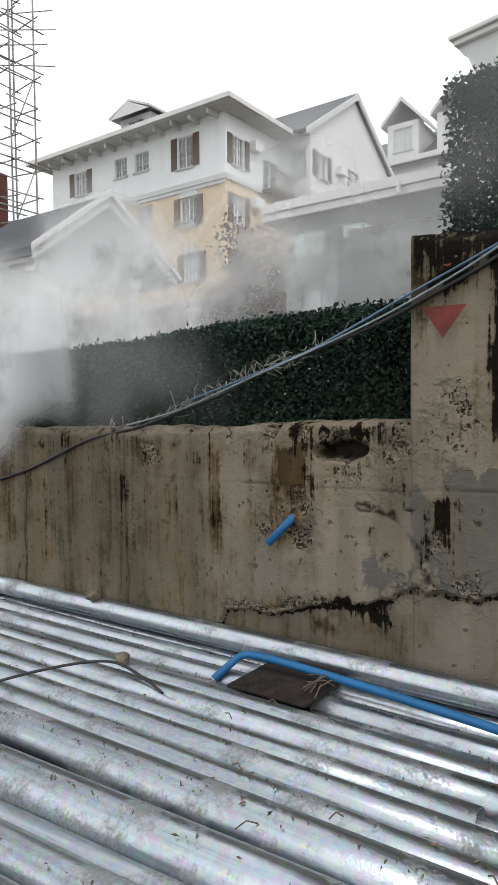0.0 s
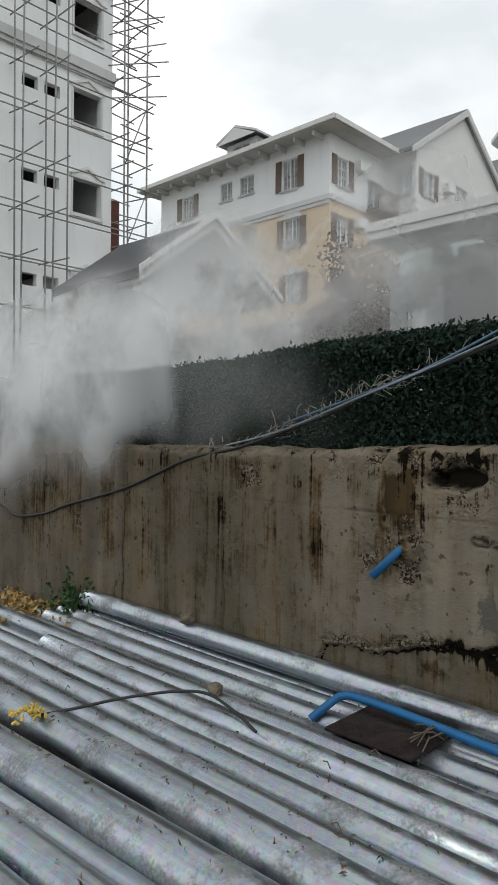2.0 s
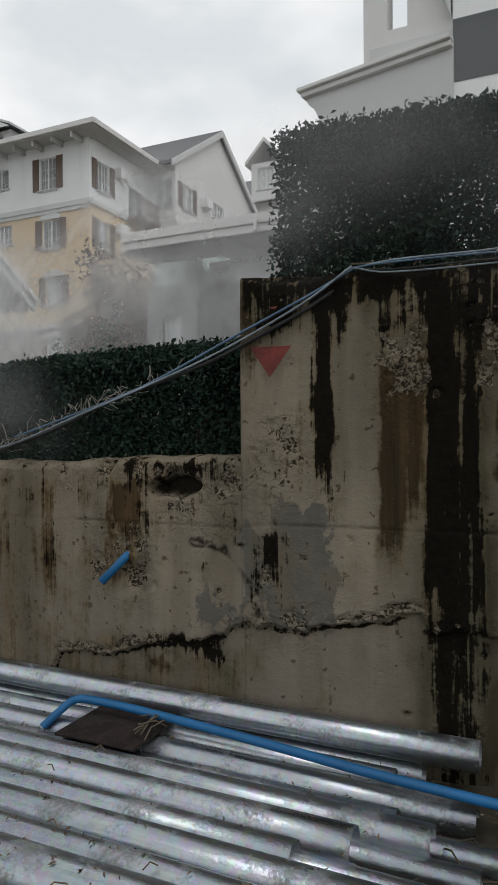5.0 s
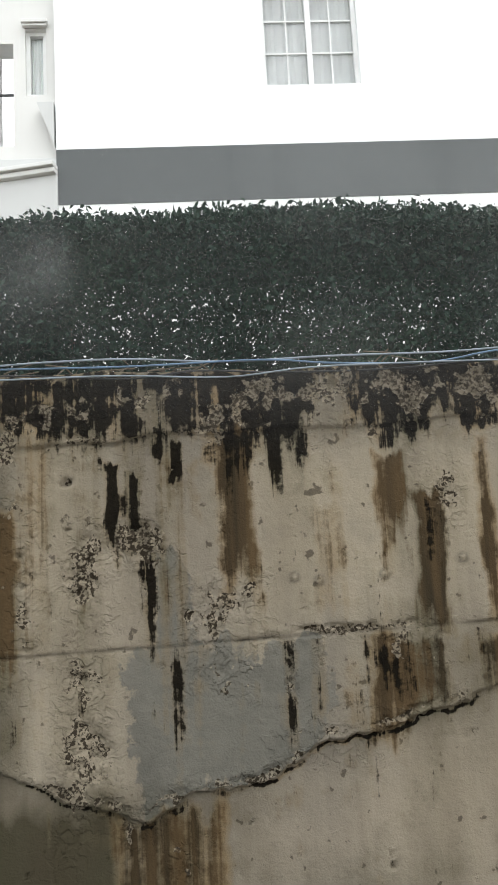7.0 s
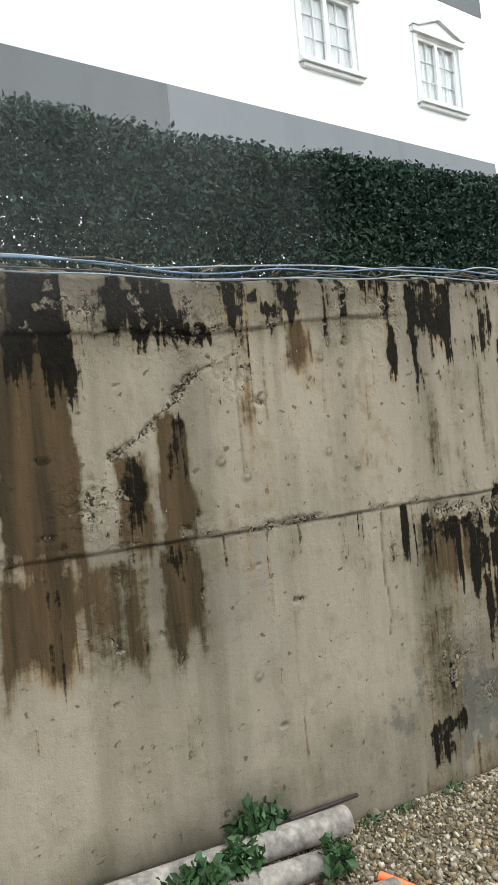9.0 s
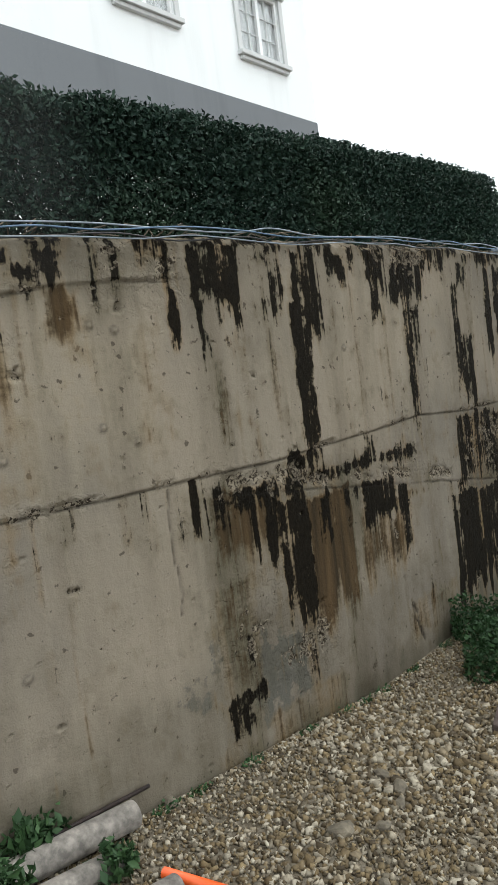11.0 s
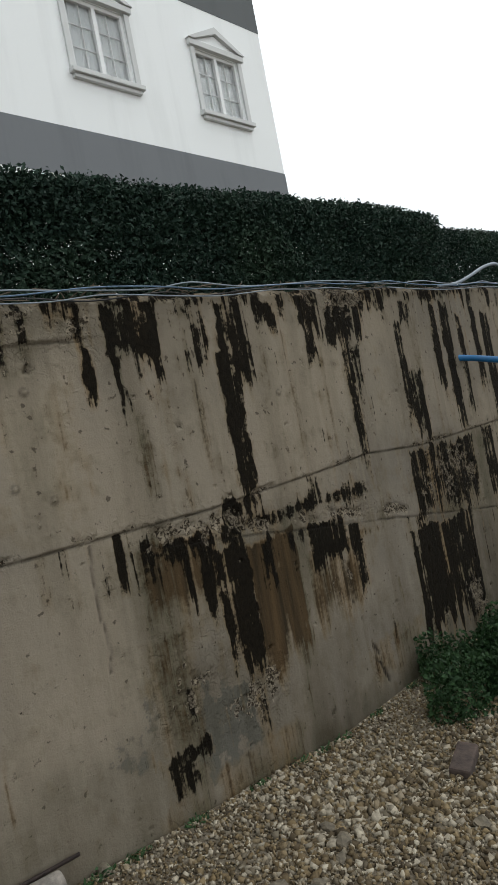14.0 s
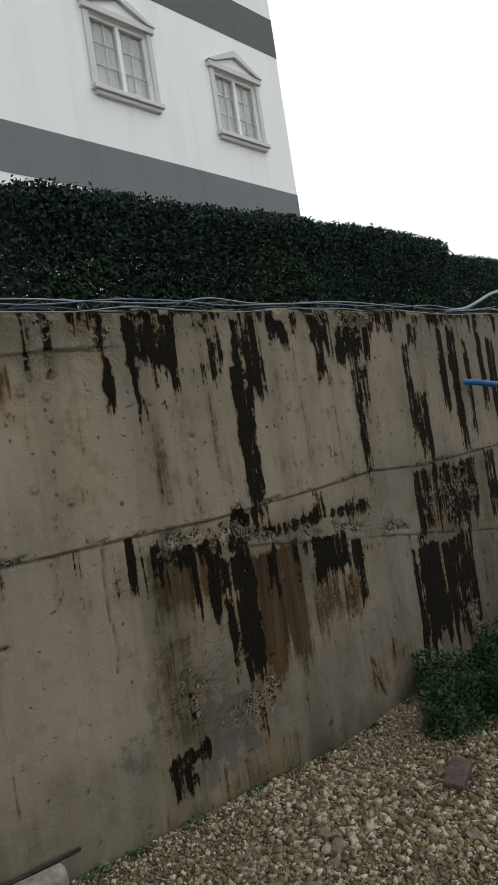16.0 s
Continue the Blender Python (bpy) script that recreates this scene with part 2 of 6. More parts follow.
M_SHUTTER = plain("brown_shutter", (0.13, 0.085, 0.06), 0.6, 0.0, 0.25)
M_GLASS = glazing("window_glass")
M_CURTAIN = plain("pale_curtain", (0.84, 0.86, 0.86), 0.9, 0.0, 0.12, 2.0)
# dark grey that puts the dimness of rooms and the canopy recess into colour
M_INSHADE = plain("shade_dark_plaster", (0.16, 0.16, 0.155), 0.9, 0.0, 0.2)
M_RED = plain("faded_red_paint", (0.165, 0.034, 0.027), 0.8, 0.0, 0.45, 18.0, 90.0, 0.4)
M_BLUE = plain("blue_pvc", (0.008, 0.105, 0.26), 0.5, 0.0, 0.2, 5.0)
M_BLUEC = plain("blue_cable_sheath", (0.085, 0.15, 0.235), 0.5, 0.0, 0.3, 9.0)
M_GREYC = plain("pale_cable_sheath", (0.21, 0.25, 0.29), 0.5, 0.0, 0.3, 9.0)
M_BLACKC = plain("black_cable_sheath", (0.018, 0.018, 0.019), 0.5, 0.0, 0.2)
M_ORANGE = plain("orange_pvc", (0.70, 0.105, 0.022), 0.4, 0.0, 0.15)
M_OLDPIPE = plain("weathered_pipe_paint", (0.27, 0.245, 0.215), 0.8, 0.0, 0.6, 22.0, 80.0, 0.6)
M_PLATE = plain("rusty_dark_plate", (0.040, 0.026, 0.022), 0.6, 0.2, 0.85, 32.0, 110.0, 0.9)
M_BAMBOO = plain("grey_scaffold_pole", (0.27, 0.265, 0.25), 0.7, 0.0, 0.3)
M_TWIG = plain("dry_twig", (0.13, 0.095, 0.06), 0.85, 0.0, 0.35, 20.0)
M_STRAW = plain("dry_straw", (0.105, 0.085, 0.06), 0.85, 0.0, 0.3, 20.0)
M_STICK = plain("damp_stick", (0.060, 0.045, 0.030), 0.8, 0.0, 0.5, 30.0)
M_BRICK = plain("dirty_brick", (0.075, 0.055, 0.046), 0.9, 0.0, 0.6, 18.0, 70.0, 0.7)
M_SOIL = plain("damp_soil", (0.042, 0.036, 0.023), 0.9, 0.0, 0.5, 14.0, 70.0, 0.8)
M_VINE = plain("pale_dry_vine", (0.24, 0.225, 0.195), 0.85, 0.0, 0.3, 20.0)
M_YELLOW = plain("yellow_tape", (0.55, 0.40, 0.08), 0.55, 0.0, 0.35, 30.0)
M_BARK = plain("bark", (0.09, 0.07, 0.055), 0.9, 0.0, 0.35, 12.0, 60.0, 0.7)
M_HEDGE = leafy("hedge_leaf", (0.012, 0.026, 0.020), (0.021, 0.042, 0.028), (0.035, 0.060, 0.032), 0.6, 0.0, 0.12)
M_BUSH = leafy("bush_leaf", (0.018, 0.042, 0.016), (0.038, 0.078, 0.028), (0.055, 0.10, 0.035), 0.55, 0.0, 0.2)
M_DKBUSH = leafy("dark_bush_leaf", (0.010, 0.026, 0.010), (0.026, 0.058, 0.020), (0.04, 0.075, 0.025), 0.6, 0.0, 0.15)
M_REDLEAF = leafy("red_tree_leaf", (0.07, 0.035, 0.028), (0.14, 0.070, 0.05), (0.10, 0.085, 0.05), 0.5)
M_DRYLEAF = leafy("dry_leaf", (0.30, 0.17, 0.05), (0.42, 0.29, 0.09), (0.20, 0.12, 0.05), 0.7)
M_STONES = stony("gravel_stones", (0.036, 0.027, 0.016), (0.150, 0.108, 0.054), (0.40, 0.36, 0.28), (0.060, 0.045, 0.025), (0.22, 0.165, 0.088))
M_ROCK = plain("grey_rock", (0.17, 0.145, 0.105), 0.9, 0.0, 0.6, 14.0, 70.0, 0.6)


def steamy(name, tops):
    """Thin wisps: mostly clear, white where the noise gathers, fading out by the sheet's own edge value."""
    n = Nodes(name)
    edge = n.attribute("fade")[0]
    a = n.noise(1.35, 5.0, 0.5, None, 0.15)
    b = n.noise(3.4, 4.0, 0.5, None, 0.1)
    f = n.math("ADD", n.math("MULTIPLY", a, 0.7), n.math("MULTIPLY", b, 0.3))
    f = n.math("MULTIPLY", n.ramp(f, (0.30, 0.0), (0.56, tops)), edge)
    t = n.t.nodes
    clear, white, soft = t.new("ShaderNodeBsdfTransparent"), t.new("ShaderNodeBsdfDiffuse"), t.new("ShaderNodeBsdfTranslucent")
    white.inputs["Color"].default_value = soft.inputs["Color"].default_value = (0.93, 0.94, 0.95, 1)
    both, out = t.new("ShaderNodeMixShader"), t.new("ShaderNodeMixShader")
    n.t.links.new(white.outputs[0], both.inputs[1])
    n.t.links.new(soft.outputs[0], both.inputs[2])
    n.put(out.inputs[0], f)
    n.t.links.new(clear.outputs[0], out.inputs[1])
    n.t.links.new(both.outputs[0], out.inputs[2])
    n.t.links.new(out.outputs[0], t["Material Output"].inputs["Surface"])
    return n.mat


M_STEAM, M_MIST = steamy("steam", 0.86), steamy("thin_mist", 0.40)

# ---- builders ----
def mesh_object(name, bm, material, parent=None, label="", smooth=False):
    me = bpy.data.meshes.new(name)
    bm.to_mesh(me)
    bm.free()
    if smooth:
        me.polygons.foreach_set("use_smooth", [True] * len(me.polygons))
    me.materials.append(material)
    ob = new(name, me)
    if parent is not None:
        ob.parent = parent
    if label:
        tagged(ob, label)
    return ob


def part(name, bm, material, parent, label="", smooth=False):
    return mesh_object(name, bm, material, parent, label, smooth)


def thing(name, m, label, category, group="", kind=""):
    ob = new(name)
    ob.empty_display_size = 0.1
    ob.matrix_basis = m
    return tagged(ob, label, category, group, kind)


def box(bm, x0, x1, y0, y1, z0, z1):
    v = [bm.verts.new((x, y, z)) for x in (x0, x1) for y in (y0, y1) for z in (z0, z1)]
    for f in ((0, 1, 3, 2), (4, 6, 7, 5), (0, 4, 5, 1), (2, 3, 7, 6), (0, 2, 6, 4), (1, 5, 7, 3)):
        bm.faces.new([v[i] for i in f])
    return bm


def boxes(*dims, soft=0.0):
    bm = bmesh.new()
    for d in dims:
        box(bm, *d)
    if soft:
        bmesh.ops.bevel(bm, geom=list(bm.edges), offset=soft, segments=2, affect="EDGES", profile=0.6)
    return bm


def prism(outline, a, b, axis="y"):
    """A closed outline (u, z) pushed along the axis from a to b."""
    bm = bmesh.new()
    ends = []
    for d in (a, b):
        ends.append([bm.verts.new((u, d, z) if axis == "y" else (d, u, z)) for u, z in outline])
    bm.faces.new(ends[0])
    bm.faces.new(ends[1][::-1])
    for i in range(len(outline)):
        j = (i + 1) % len(outline)
        bm.faces.new((ends[0][j], ends[0][i], ends[1][i], ends[1][j]))
    bmesh.ops.recalc_face_normals(bm, faces=bm.faces)
    return bm


def tube(points, radius, sides=12, bore=0.0, bm=None, taper=None):
    """A round bar along points; with a bore it is an open pipe."""
    bm = bm or bmesh.new()
    pts = [Vector(p) for p in points]
    shells = []
    for r in (radius, bore) if bore else (radius,):
        rings, side = [], None
        for i, p in enumerate(pts):
            d = (pts[min(i + 1, len(pts) - 1)] - pts[max(i - 1, 0)]).normalized()
            if side is None:
                side = d.cross(Vector((0, 0, 1)) if abs(d.z) < 0.9 else Vector((1, 0, 0))).normalized()
            side = (side - d * side.dot(d)).normalized()
            up = d.cross(side)
            k = r * (taper[i] if taper else 1.0)
            rings.append([bm.verts.new(p + k * (math.cos(a) * side + math.sin(a) * up)) for a in (2 * math.pi * s / sides for s in range(sides))])
        for a, b in zip(rings, rings[1:]):
            for s in range(sides):
                q = (a[s], a[(s + 1) % sides], b[(s + 1) % sides], b[s])
                bm.faces.new(q if r == radius else q[::-1])
        shells.append(rings)
    for e in (0, -1):
        if bore:
            for s in range(sides):
                bm.faces.new((shells[0][e][s], shells[0][e][(s + 1) % sides], shells[1][e][(s + 1) % sides], shells[1][e][s]))
        else:
            bm.faces.new(shells[0][e] if e else shells[0][e][::-1])
    return bm


def smooth_line(points, per=6):
    """Catmull-Rom through the points."""
    p = [Vector(q) for q in points]
    p = [2 * p[0] - p[1], *p, 2 * p[-1] - p[-2]]
    out = []
    for a, b, c, d in zip(p, p[1:], p[2:], p[3:]):
        for k in range(per):
            t = k / per
            out.append(0.5 * ((2 * b) + (c - a) * t + (2 * a - 5 * b + 4 * c - d) * t * t + (3 * b - a - 3 * c + d) * t ** 3))
    return [*out, p[-2]]


def from_arrays(name, verts, faces, material, label="", category="", kind="", parent=None):
    """Many equal small polygons as one mesh: verts (n, k, 3); faces: one pattern of indices repeated, or None for one polygon each."""
    n, k, _ = verts.shape
    me = bpy.data.meshes.new(name)
    pattern = np.array(faces if faces is not None else [list(range(k))])
    idx = (np.arange(n)[:, None, None] * k + pattern[None]).reshape(-1)
    m, w = len(pattern), pattern.shape[1]
    me.vertices.add(n * k)
    me.vertices.foreach_set("co", verts.reshape(-1).astype(np.float32))
    me.loops.add(len(idx))
    me.loops.foreach_set("vertex_index", idx.astype(np.int32))
    me.polygons.add(n * m)
    me.polygons.foreach_set("loop_start", (np.arange(n * m) * w).astype(np.int32))
    me.update(calc_edges=True)
    me.materials.append(material)
    ob = new(name, me)
    if parent is not None:
        ob.parent = parent
    return tagged(ob, label, category, "", kind)


def turned(rng, n):
    """n random right-handed frames as (n, 3, 3)."""
    a = rng.normal(size=(n, 3))
    a /= np.linalg.norm(a, axis=1)[:, None]
    b = rng.normal(size=(n, 3))
    b -= a * (a * b).sum(1)[:, None]
    b /= np.linalg.norm(b, axis=1)[:, None]
    return np.stack([a, b, np.cross(a, b)], 1)


def leaves(name, places, size, material, rng, label="", category="", kind="", parent=None, slim=0.5):
    """Folded pointed leaves at the places."""
    n = len(places)
    f = turned(rng, n)
    s = size * rng.uniform(0.65, 1.35, (n, 1))
    tip, side, up = f[:, 0] * s, f[:, 1] * s * slim, f[:, 2] * s * 0.14
    v = np.stack([places - tip * 0.5, places + side * 0.5 + up, places + tip * 0.5, places - side * 0.5 + up], 1)
    return from_arrays(name, v, [(0, 1, 2), (0, 2, 3)], material, label, category, kind, parent)


def lattice_noise(u, v, seed):
    """Smooth random field of unit cell, 0 to 1."""
    g = np.random.RandomState(seed).rand(257, 257)
    i, j = np.floor(u).astype(int), np.floor(v).astype(int)
    a, b = u - i, v - j
    a, b = a * a * (3 - 2 * a), b * b * (3 - 2 * b)
    i, j = i % 256, j % 256
    return (g[i, j] * (1 - a) + g[i + 1, j] * a) * (1 - b) + (g[i, j + 1] * (1 - a) + g[i + 1, j + 1] * a) * b


def field(x, z, seed, sx, sz, octaves=4):
    """Fractal noise, about -0.5 to 0.5; sx, sz: cells to the metre."""
    out, amp, tot = 0.0, 1.0, 0.0
    for o in range(octaves):
        out = out + amp * lattice_noise(x * sx * 2 ** o + 31.7 * o + 100, z * sz * 2 ** o + 17.3 * o + 100, seed + o)
        tot += amp
        amp *= 0.55
    return out / tot - 0.5

# ---- ground ----
def ground_z(x, y):
    base = np.interp(x, [-60, -6, -3.2, 0.6, 1.6, 2.6, 3.5, 4.5, 5.1, 9, 60], [0.3, 0.32, 0.335, 0.335, 0.27, 0.14, 0.03, -0.09, -0.16, -0.15, -0.1])
    heap = 0.05 * np.exp(-((y + 0.05) / 0.25) ** 2)
    return base + heap + 0.035 * field(x, y, 5, 1.1, 1.1, 4)


def sheet(name, xs, ys, zf, material, label, category):
    X, Y = np.meshgrid(xs, ys, indexing="ij")
    Z = zf(X, Y)
    nx, ny = X.shape
    a = (np.arange(nx - 1)[:, None] * ny + np.arange(ny - 1)[None]).reshape(-1)
    quads = np.stack([a, a + ny, a + ny + 1, a + 1], 1)
    me = bpy.data.meshes.new(name)
    me.from_pydata(np.stack([X, Y, Z], -1).reshape(-1, 3).tolist(), [], quads.tolist())
    me.polygons.foreach_set("use_smooth", [True] * len(me.polygons))
    me.materials.append(material)
    return tagged(new(name, me), label, category, "", "structure")


def steps(*stops):
    """Grid lines: (from, to, spacing) joined."""
    out = []
    for a, b, s in stops:
        out += list(np.arange(a, b - 1e-6, s))
    return np.array(out + [stops[-1][1]])


sheet("ground", steps((-400, -20, 20), (-20, -6, 1), (-6, 9, 0.06), (9, 20, 1), (20, 400, 20)),
      steps((-400, -20, 20), (-20, -3, 1), (-3, 0.12, 0.06)), ground_z, M_GRAVEL, "yellowish gravel ground with mud and small stones", "ground")


# dark damp soil along the wall foot past the pipe ends
def soil_z(x, y):
    rim = np.clip(np.minimum.reduce([(x - 0.1) * 3, (3.5 - x) * 1.5, (y + 0.62 + 0.25 * np.clip(x - 1.5, 0, 2) + 0.3 * field(x, y, 58, 3, 3, 3)) * 6]), 0, 1)
    return ground_z(x, y) - 0.02 + 0.034 * rim + 0.012 * field(x, y, 59, 9, 9, 3)


sheet("soil", steps((0.1, 3.5, 0.03)), steps((-0.95, 0.06, 0.03)), soil_z, M_SOIL, "dark damp soil along the wall foot", "soil")


# ---- retaining wall ----
def top_z(x):
    return np.interp(x, [-0.5, 0.0, 2.0, 3.1, 3.6, 4.2, 5.4, 6.3, 7.2, 8.5, 14], [2.245, 2.22, 2.198, 2.232, 2.262, 2.303, 2.35, 2.385, 2.41, 2.44, 2.47])


LOW_TOP = 1.475


def low_top(x):
    return np.interp(x, [-9, -4, -2, -0.5], [1.44, 1.47, 1.495, 1.53])


# marks by kind, each run: from x, to x, top, bottom, strength
MARKS = collections.defaultdict(list)


def stain(kind, *runs):
    MARKS[kind] += runs


# the tall wall
stain("black", (-0.22, -0.14, 2.24, 1.43, 0.85), (-0.21, 0.25, 2.24, 2.1, 0.8), (0.21, 0.4, 2.17, 0.95, 1), (0.22, 0.4, 1.03, 0.45, 0.75), (0.56, 1.85, 2.2, 2.1, 0.75), (0.55, 1.37, 2.12, 1.96, 0.75))
stain("black", (0.22, 0.38, 1.76, 0.38, 0.72), (0.82, 0.87, 1.9, 1.64, 0.95), (0.9, 0.95, 1.84, 1.62, 0.95), (0.93, 0.98, 1.69, 1.32, 0.85), (1.05, 1.1, 1.97, 1.83, 0.9), (1.24, 1.32, 2.01, 1.79, 0.7))
stain("black", (1.05, 1.55, 2.2, 1.98, 0.85), (1.66, 2.25, 2.22, 1.99, 0.8), (2.31, 2.5, 2.21, 1.92, 1), (2.59, 2.69, 2.18, 1.97, 0.9), (1.23, 1.3, 1.96, 1.75, 0.55), (1.15, 1.21, 1.96, 1.88, 0.8))
stain("black", (1.88, 1.96, 1.71, 1.54, 0.45), (1.67, 1.75, 1.26, 1.14, 0.6), (2.3, 2.53, 2.22, 1.85, 0.75), (2.59, 2.84, 2.17, 1.97, 0.95), (2.84, 2.92, 2.13, 2.04, 0.8), (3.1, 3.2, 2.16, 2.05, 0.9))
stain("black", (3.23, 3.41, 2.15, 2.06, 0.8), (2.66, 2.74, 1.61, 1.32, 0.8), (2.82, 2.91, 1.71, 1.5, 0.5), (2.79, 2.86, 1.27, 1.14, 0.45), (2.92, 3.05, 2.06, 1.99, 0.95), (3.1, 3.26, 2.2, 2.11, 0.85))
stain("black", (3.36, 3.47, 2.2, 2.06, 0.8), (4.07, 4.38, 2.26, 2.04, 1.2), (3.94, 4, 2.07, 1.86, 0.85), (4.09, 4.15, 2.05, 1.78, 0.75), (4.2, 4.25, 2.03, 1.86, 0.8), (4.3, 4.37, 2.08, 1.9, 0.8))
stain("black", (4.51, 4.55, 2.16, 1.94, 0.8), (4.76, 4.97, 2.28, 1.83, 1.15), (4.7, 4.83, 2, 1.26, 1), (5.13, 5.21, 2.28, 2.12, 0.8), (5.42, 5.53, 2.31, 1.94, 0.75), (5.75, 6.09, 2.33, 2.09, 0.95))
stain("black", (5.75, 5.85, 2.11, 1.3, 0.8), (2.83, 2.9, 1.28, 1.17, 0.4), (4.57, 4.76, 1.31, 1.15, 0.9), (4.05, 5.76, 1.18, 1.1, 0.75), (4.05, 4.1, 1.25, 1.05, 0.7), (4.26, 4.32, 1.19, 0.89, 0.85))
stain("black", (4.37, 4.46, 1.13, 0.78, 0.9), (4.46, 4.67, 1.07, 0.51, 1.15), (4.75, 4.9, 1.04, 0.82, 0.5), (5.14, 5.48, 1.04, 0.78, 0.9), (5.53, 5.67, 0.88, 0.58, 0.8), (3.97, 4.24, 0.31, 0.2, 0.8))
stain("black", (4.14, 4.19, 0.56, 0.3, 0.8), (4.53, 4.64, 0.36, 0.14, 0.4), (6.38, 6.49, 2.13, 1.34, 0.75), (6.47, 6.64, 1.81, 1.27, 0.7), (6.9, 6.99, 2.25, 1.67, 0.75), (7.05, 7.19, 2.29, 1.41, 0.8))
stain("black", (7.29, 7.36, 2.2, 1.42, 0.75), (7.54, 7.65, 2.25, 1.66, 0.7), (6.3, 7.23, 1.27, 0.8, 0.72), (6.14, 6.98, 0.76, 0.08, 1.15), (7.4, 7.58, 1.3, 0.76, 0.8), (7.72, 7.86, 2.19, 0.14, 0.8))
stain("black", (5.64, 5.98, 2.24, 2.05, 0.95), (5.03, 5.17, 2.29, 2.15, 0.85), (5.42, 5.52, 2.18, 1.92, 0.75), (5.77, 5.95, 2.01, 1.66, 0.6), (5.76, 5.85, 1.69, 1.35, 0.9), (5.22, 5.31, 1.3, 1.11, 0.6))
stain("black", (5.52, 5.61, 1.24, 1.05, 0.6), (4, 4.14, 0.26, 0.12, 0.75), (6.49, 6.64, 2.3, 2.14, 0.8))
stain("brown", (0.03, 0.21, 1.89, 1.27, 0.95), (0.46, 0.52, 1.77, 1.27, 0.9), (-0.52, -0.46, 2.27, 1.98, 0.7), (0.18, 0.31, 1.26, 0.94, 0.7), (0.04, 0.23, 1.72, 1.28, 0.75), (0.43, 0.5, 1.75, 1.43, 0.9))
stain("brown", (1.22, 1.32, 2.01, 1.53, 1.2), (1.51, 1.59, 1.71, 1.38, 0.35), (1.75, 1.81, 1.87, 1.57, 0.9), (0.82, 1.16, 0.74, 0.34, 0.75), (1.68, 1.76, 1.26, 0.98, 0.95), (1.22, 1.3, 1.97, 1.51, 1.3))
stain("brown", (1.02, 1.13, 1.92, 1.7, 0.4), (1.76, 1.84, 1.88, 1.6, 0.85), (1.87, 1.97, 1.73, 1.29, 1.4), (2.1, 2.15, 1.92, 1.36, 1), (2.26, 2.5, 2.17, 1.29, 1.6), (1.68, 1.94, 1.26, 1.01, 0.85))
stain("brown", (2.05, 2.23, 1.27, 1.12, 0.75), (2.23, 2.44, 1.27, 0.96, 1.1), (2.56, 2.63, 1.25, 0.94, 0.7), (0.98, 1.18, 0.77, 0.53, 0.6), (3.38, 3.52, 2.07, 1.91, 0.8), (3.17, 3.21, 2.05, 1.61, 0.5))
stain("brown", (2.64, 2.75, 1.61, 1.31, 1.2), (2.8, 2.91, 1.73, 1.31, 1.4), (1.8, 2.24, 1.26, 1.07, 0.6), (2.24, 2.45, 1.26, 0.96, 1.1), (2.47, 2.71, 1.25, 0.98, 0.75), (2.59, 2.7, 1.12, 0.9, 0.8))
stain("brown", (2.77, 2.92, 1.27, 0.95, 1.2), (3.11, 3.15, 1.27, 1.15, 0.5), (2.57, 2.64, 0.71, 0.46, 0.25), (4.14, 4.22, 1.75, 1.44, 0.6), (2.84, 2.91, 1.73, 1.31, 1.2), (2.77, 2.93, 1.29, 0.93, 0.9))
stain("brown", (3.14, 3.18, 1.8, 1.61, 0.4), (4.68, 5.03, 1.05, 0.43, 1.3), (4.03, 4.48, 1.2, 0.88, 0.8), (5.09, 5.7, 0.92, 0.5, 0.6), (3.96, 4.21, 0.82, 0.21, 0.45), (3.89, 4.85, 0.14, -0.08, 0.35))
stain("brown", (5.62, 5.82, 0.91, 0.75, 0.6), (4.04, 4.22, 0.6, 0.1, 0.5), (5.48, 6.06, 0.26, -0.02, 0.4))
stain("cement", (-0.36, -0.16, 1.38, 1.21, 1), (-0.51, -0.13, 1.25, 0.92, 1), (-0.74, -0.59, 0.99, 0.8, 1), (0.89, 1.53, 1.28, 0.79, 1), (0.99, 1.08, 1.58, 1.28, 1), (3.65, 4.52, 0.62, 0.22, 0.45))
stain("cement", (4.14, 4.6, 0.5, 0.05, 0.75))
stain("raw", (-0.38, -0.24, 1.63, 1.45, 1), (0.06, 0.24, 2, 1.72, 1), (0.39, 0.53, 1.98, 1.77, 1), (0.54, 0.57, 1.83, 1.39, 0.95), (0.72, 0.81, 1.66, 1.35, 0.9), (0.7, 0.78, 1.27, 0.79, 0.95))
stain("raw", (-0.47, -0.38, 1.56, 1.34, 0.8), (-0.85, -0.69, 1.38, 1.29, 0.9), (-0.66, -0.47, 1.45, 1.32, 0.8), (-0.59, -0.28, 0.93, 0.84, 0.85), (-0.44, -0.37, 1.2, 1.05, 0.8), (0.74, 1, 1.67, 1.56, 0.95))
stain("raw", (0.73, 0.78, 1.63, 1.35, 0.9), (1.08, 1.31, 1.47, 1.32, 0.9), (1.1, 1.26, 1.26, 1.17, 0.85), (0.7, 0.77, 1.18, 1.02, 0.9), (0.78, 0.82, 1, 0.81, 0.9), (0.53, 0.57, 1.84, 1.28, 0.85))
stain("raw", (1.37, 1.64, 1.01, 0.94, 0.7), (1.05, 2.25, 2.19, 2, 0.75), (1.95, 2.01, 1.8, 1.69, 0.7), (2.48, 2.65, 1.48, 1.42, 0.8), (1.75, 1.9, 1.29, 1.22, 0.7), (1.52, 1.67, 1.04, 0.93, 0.7))
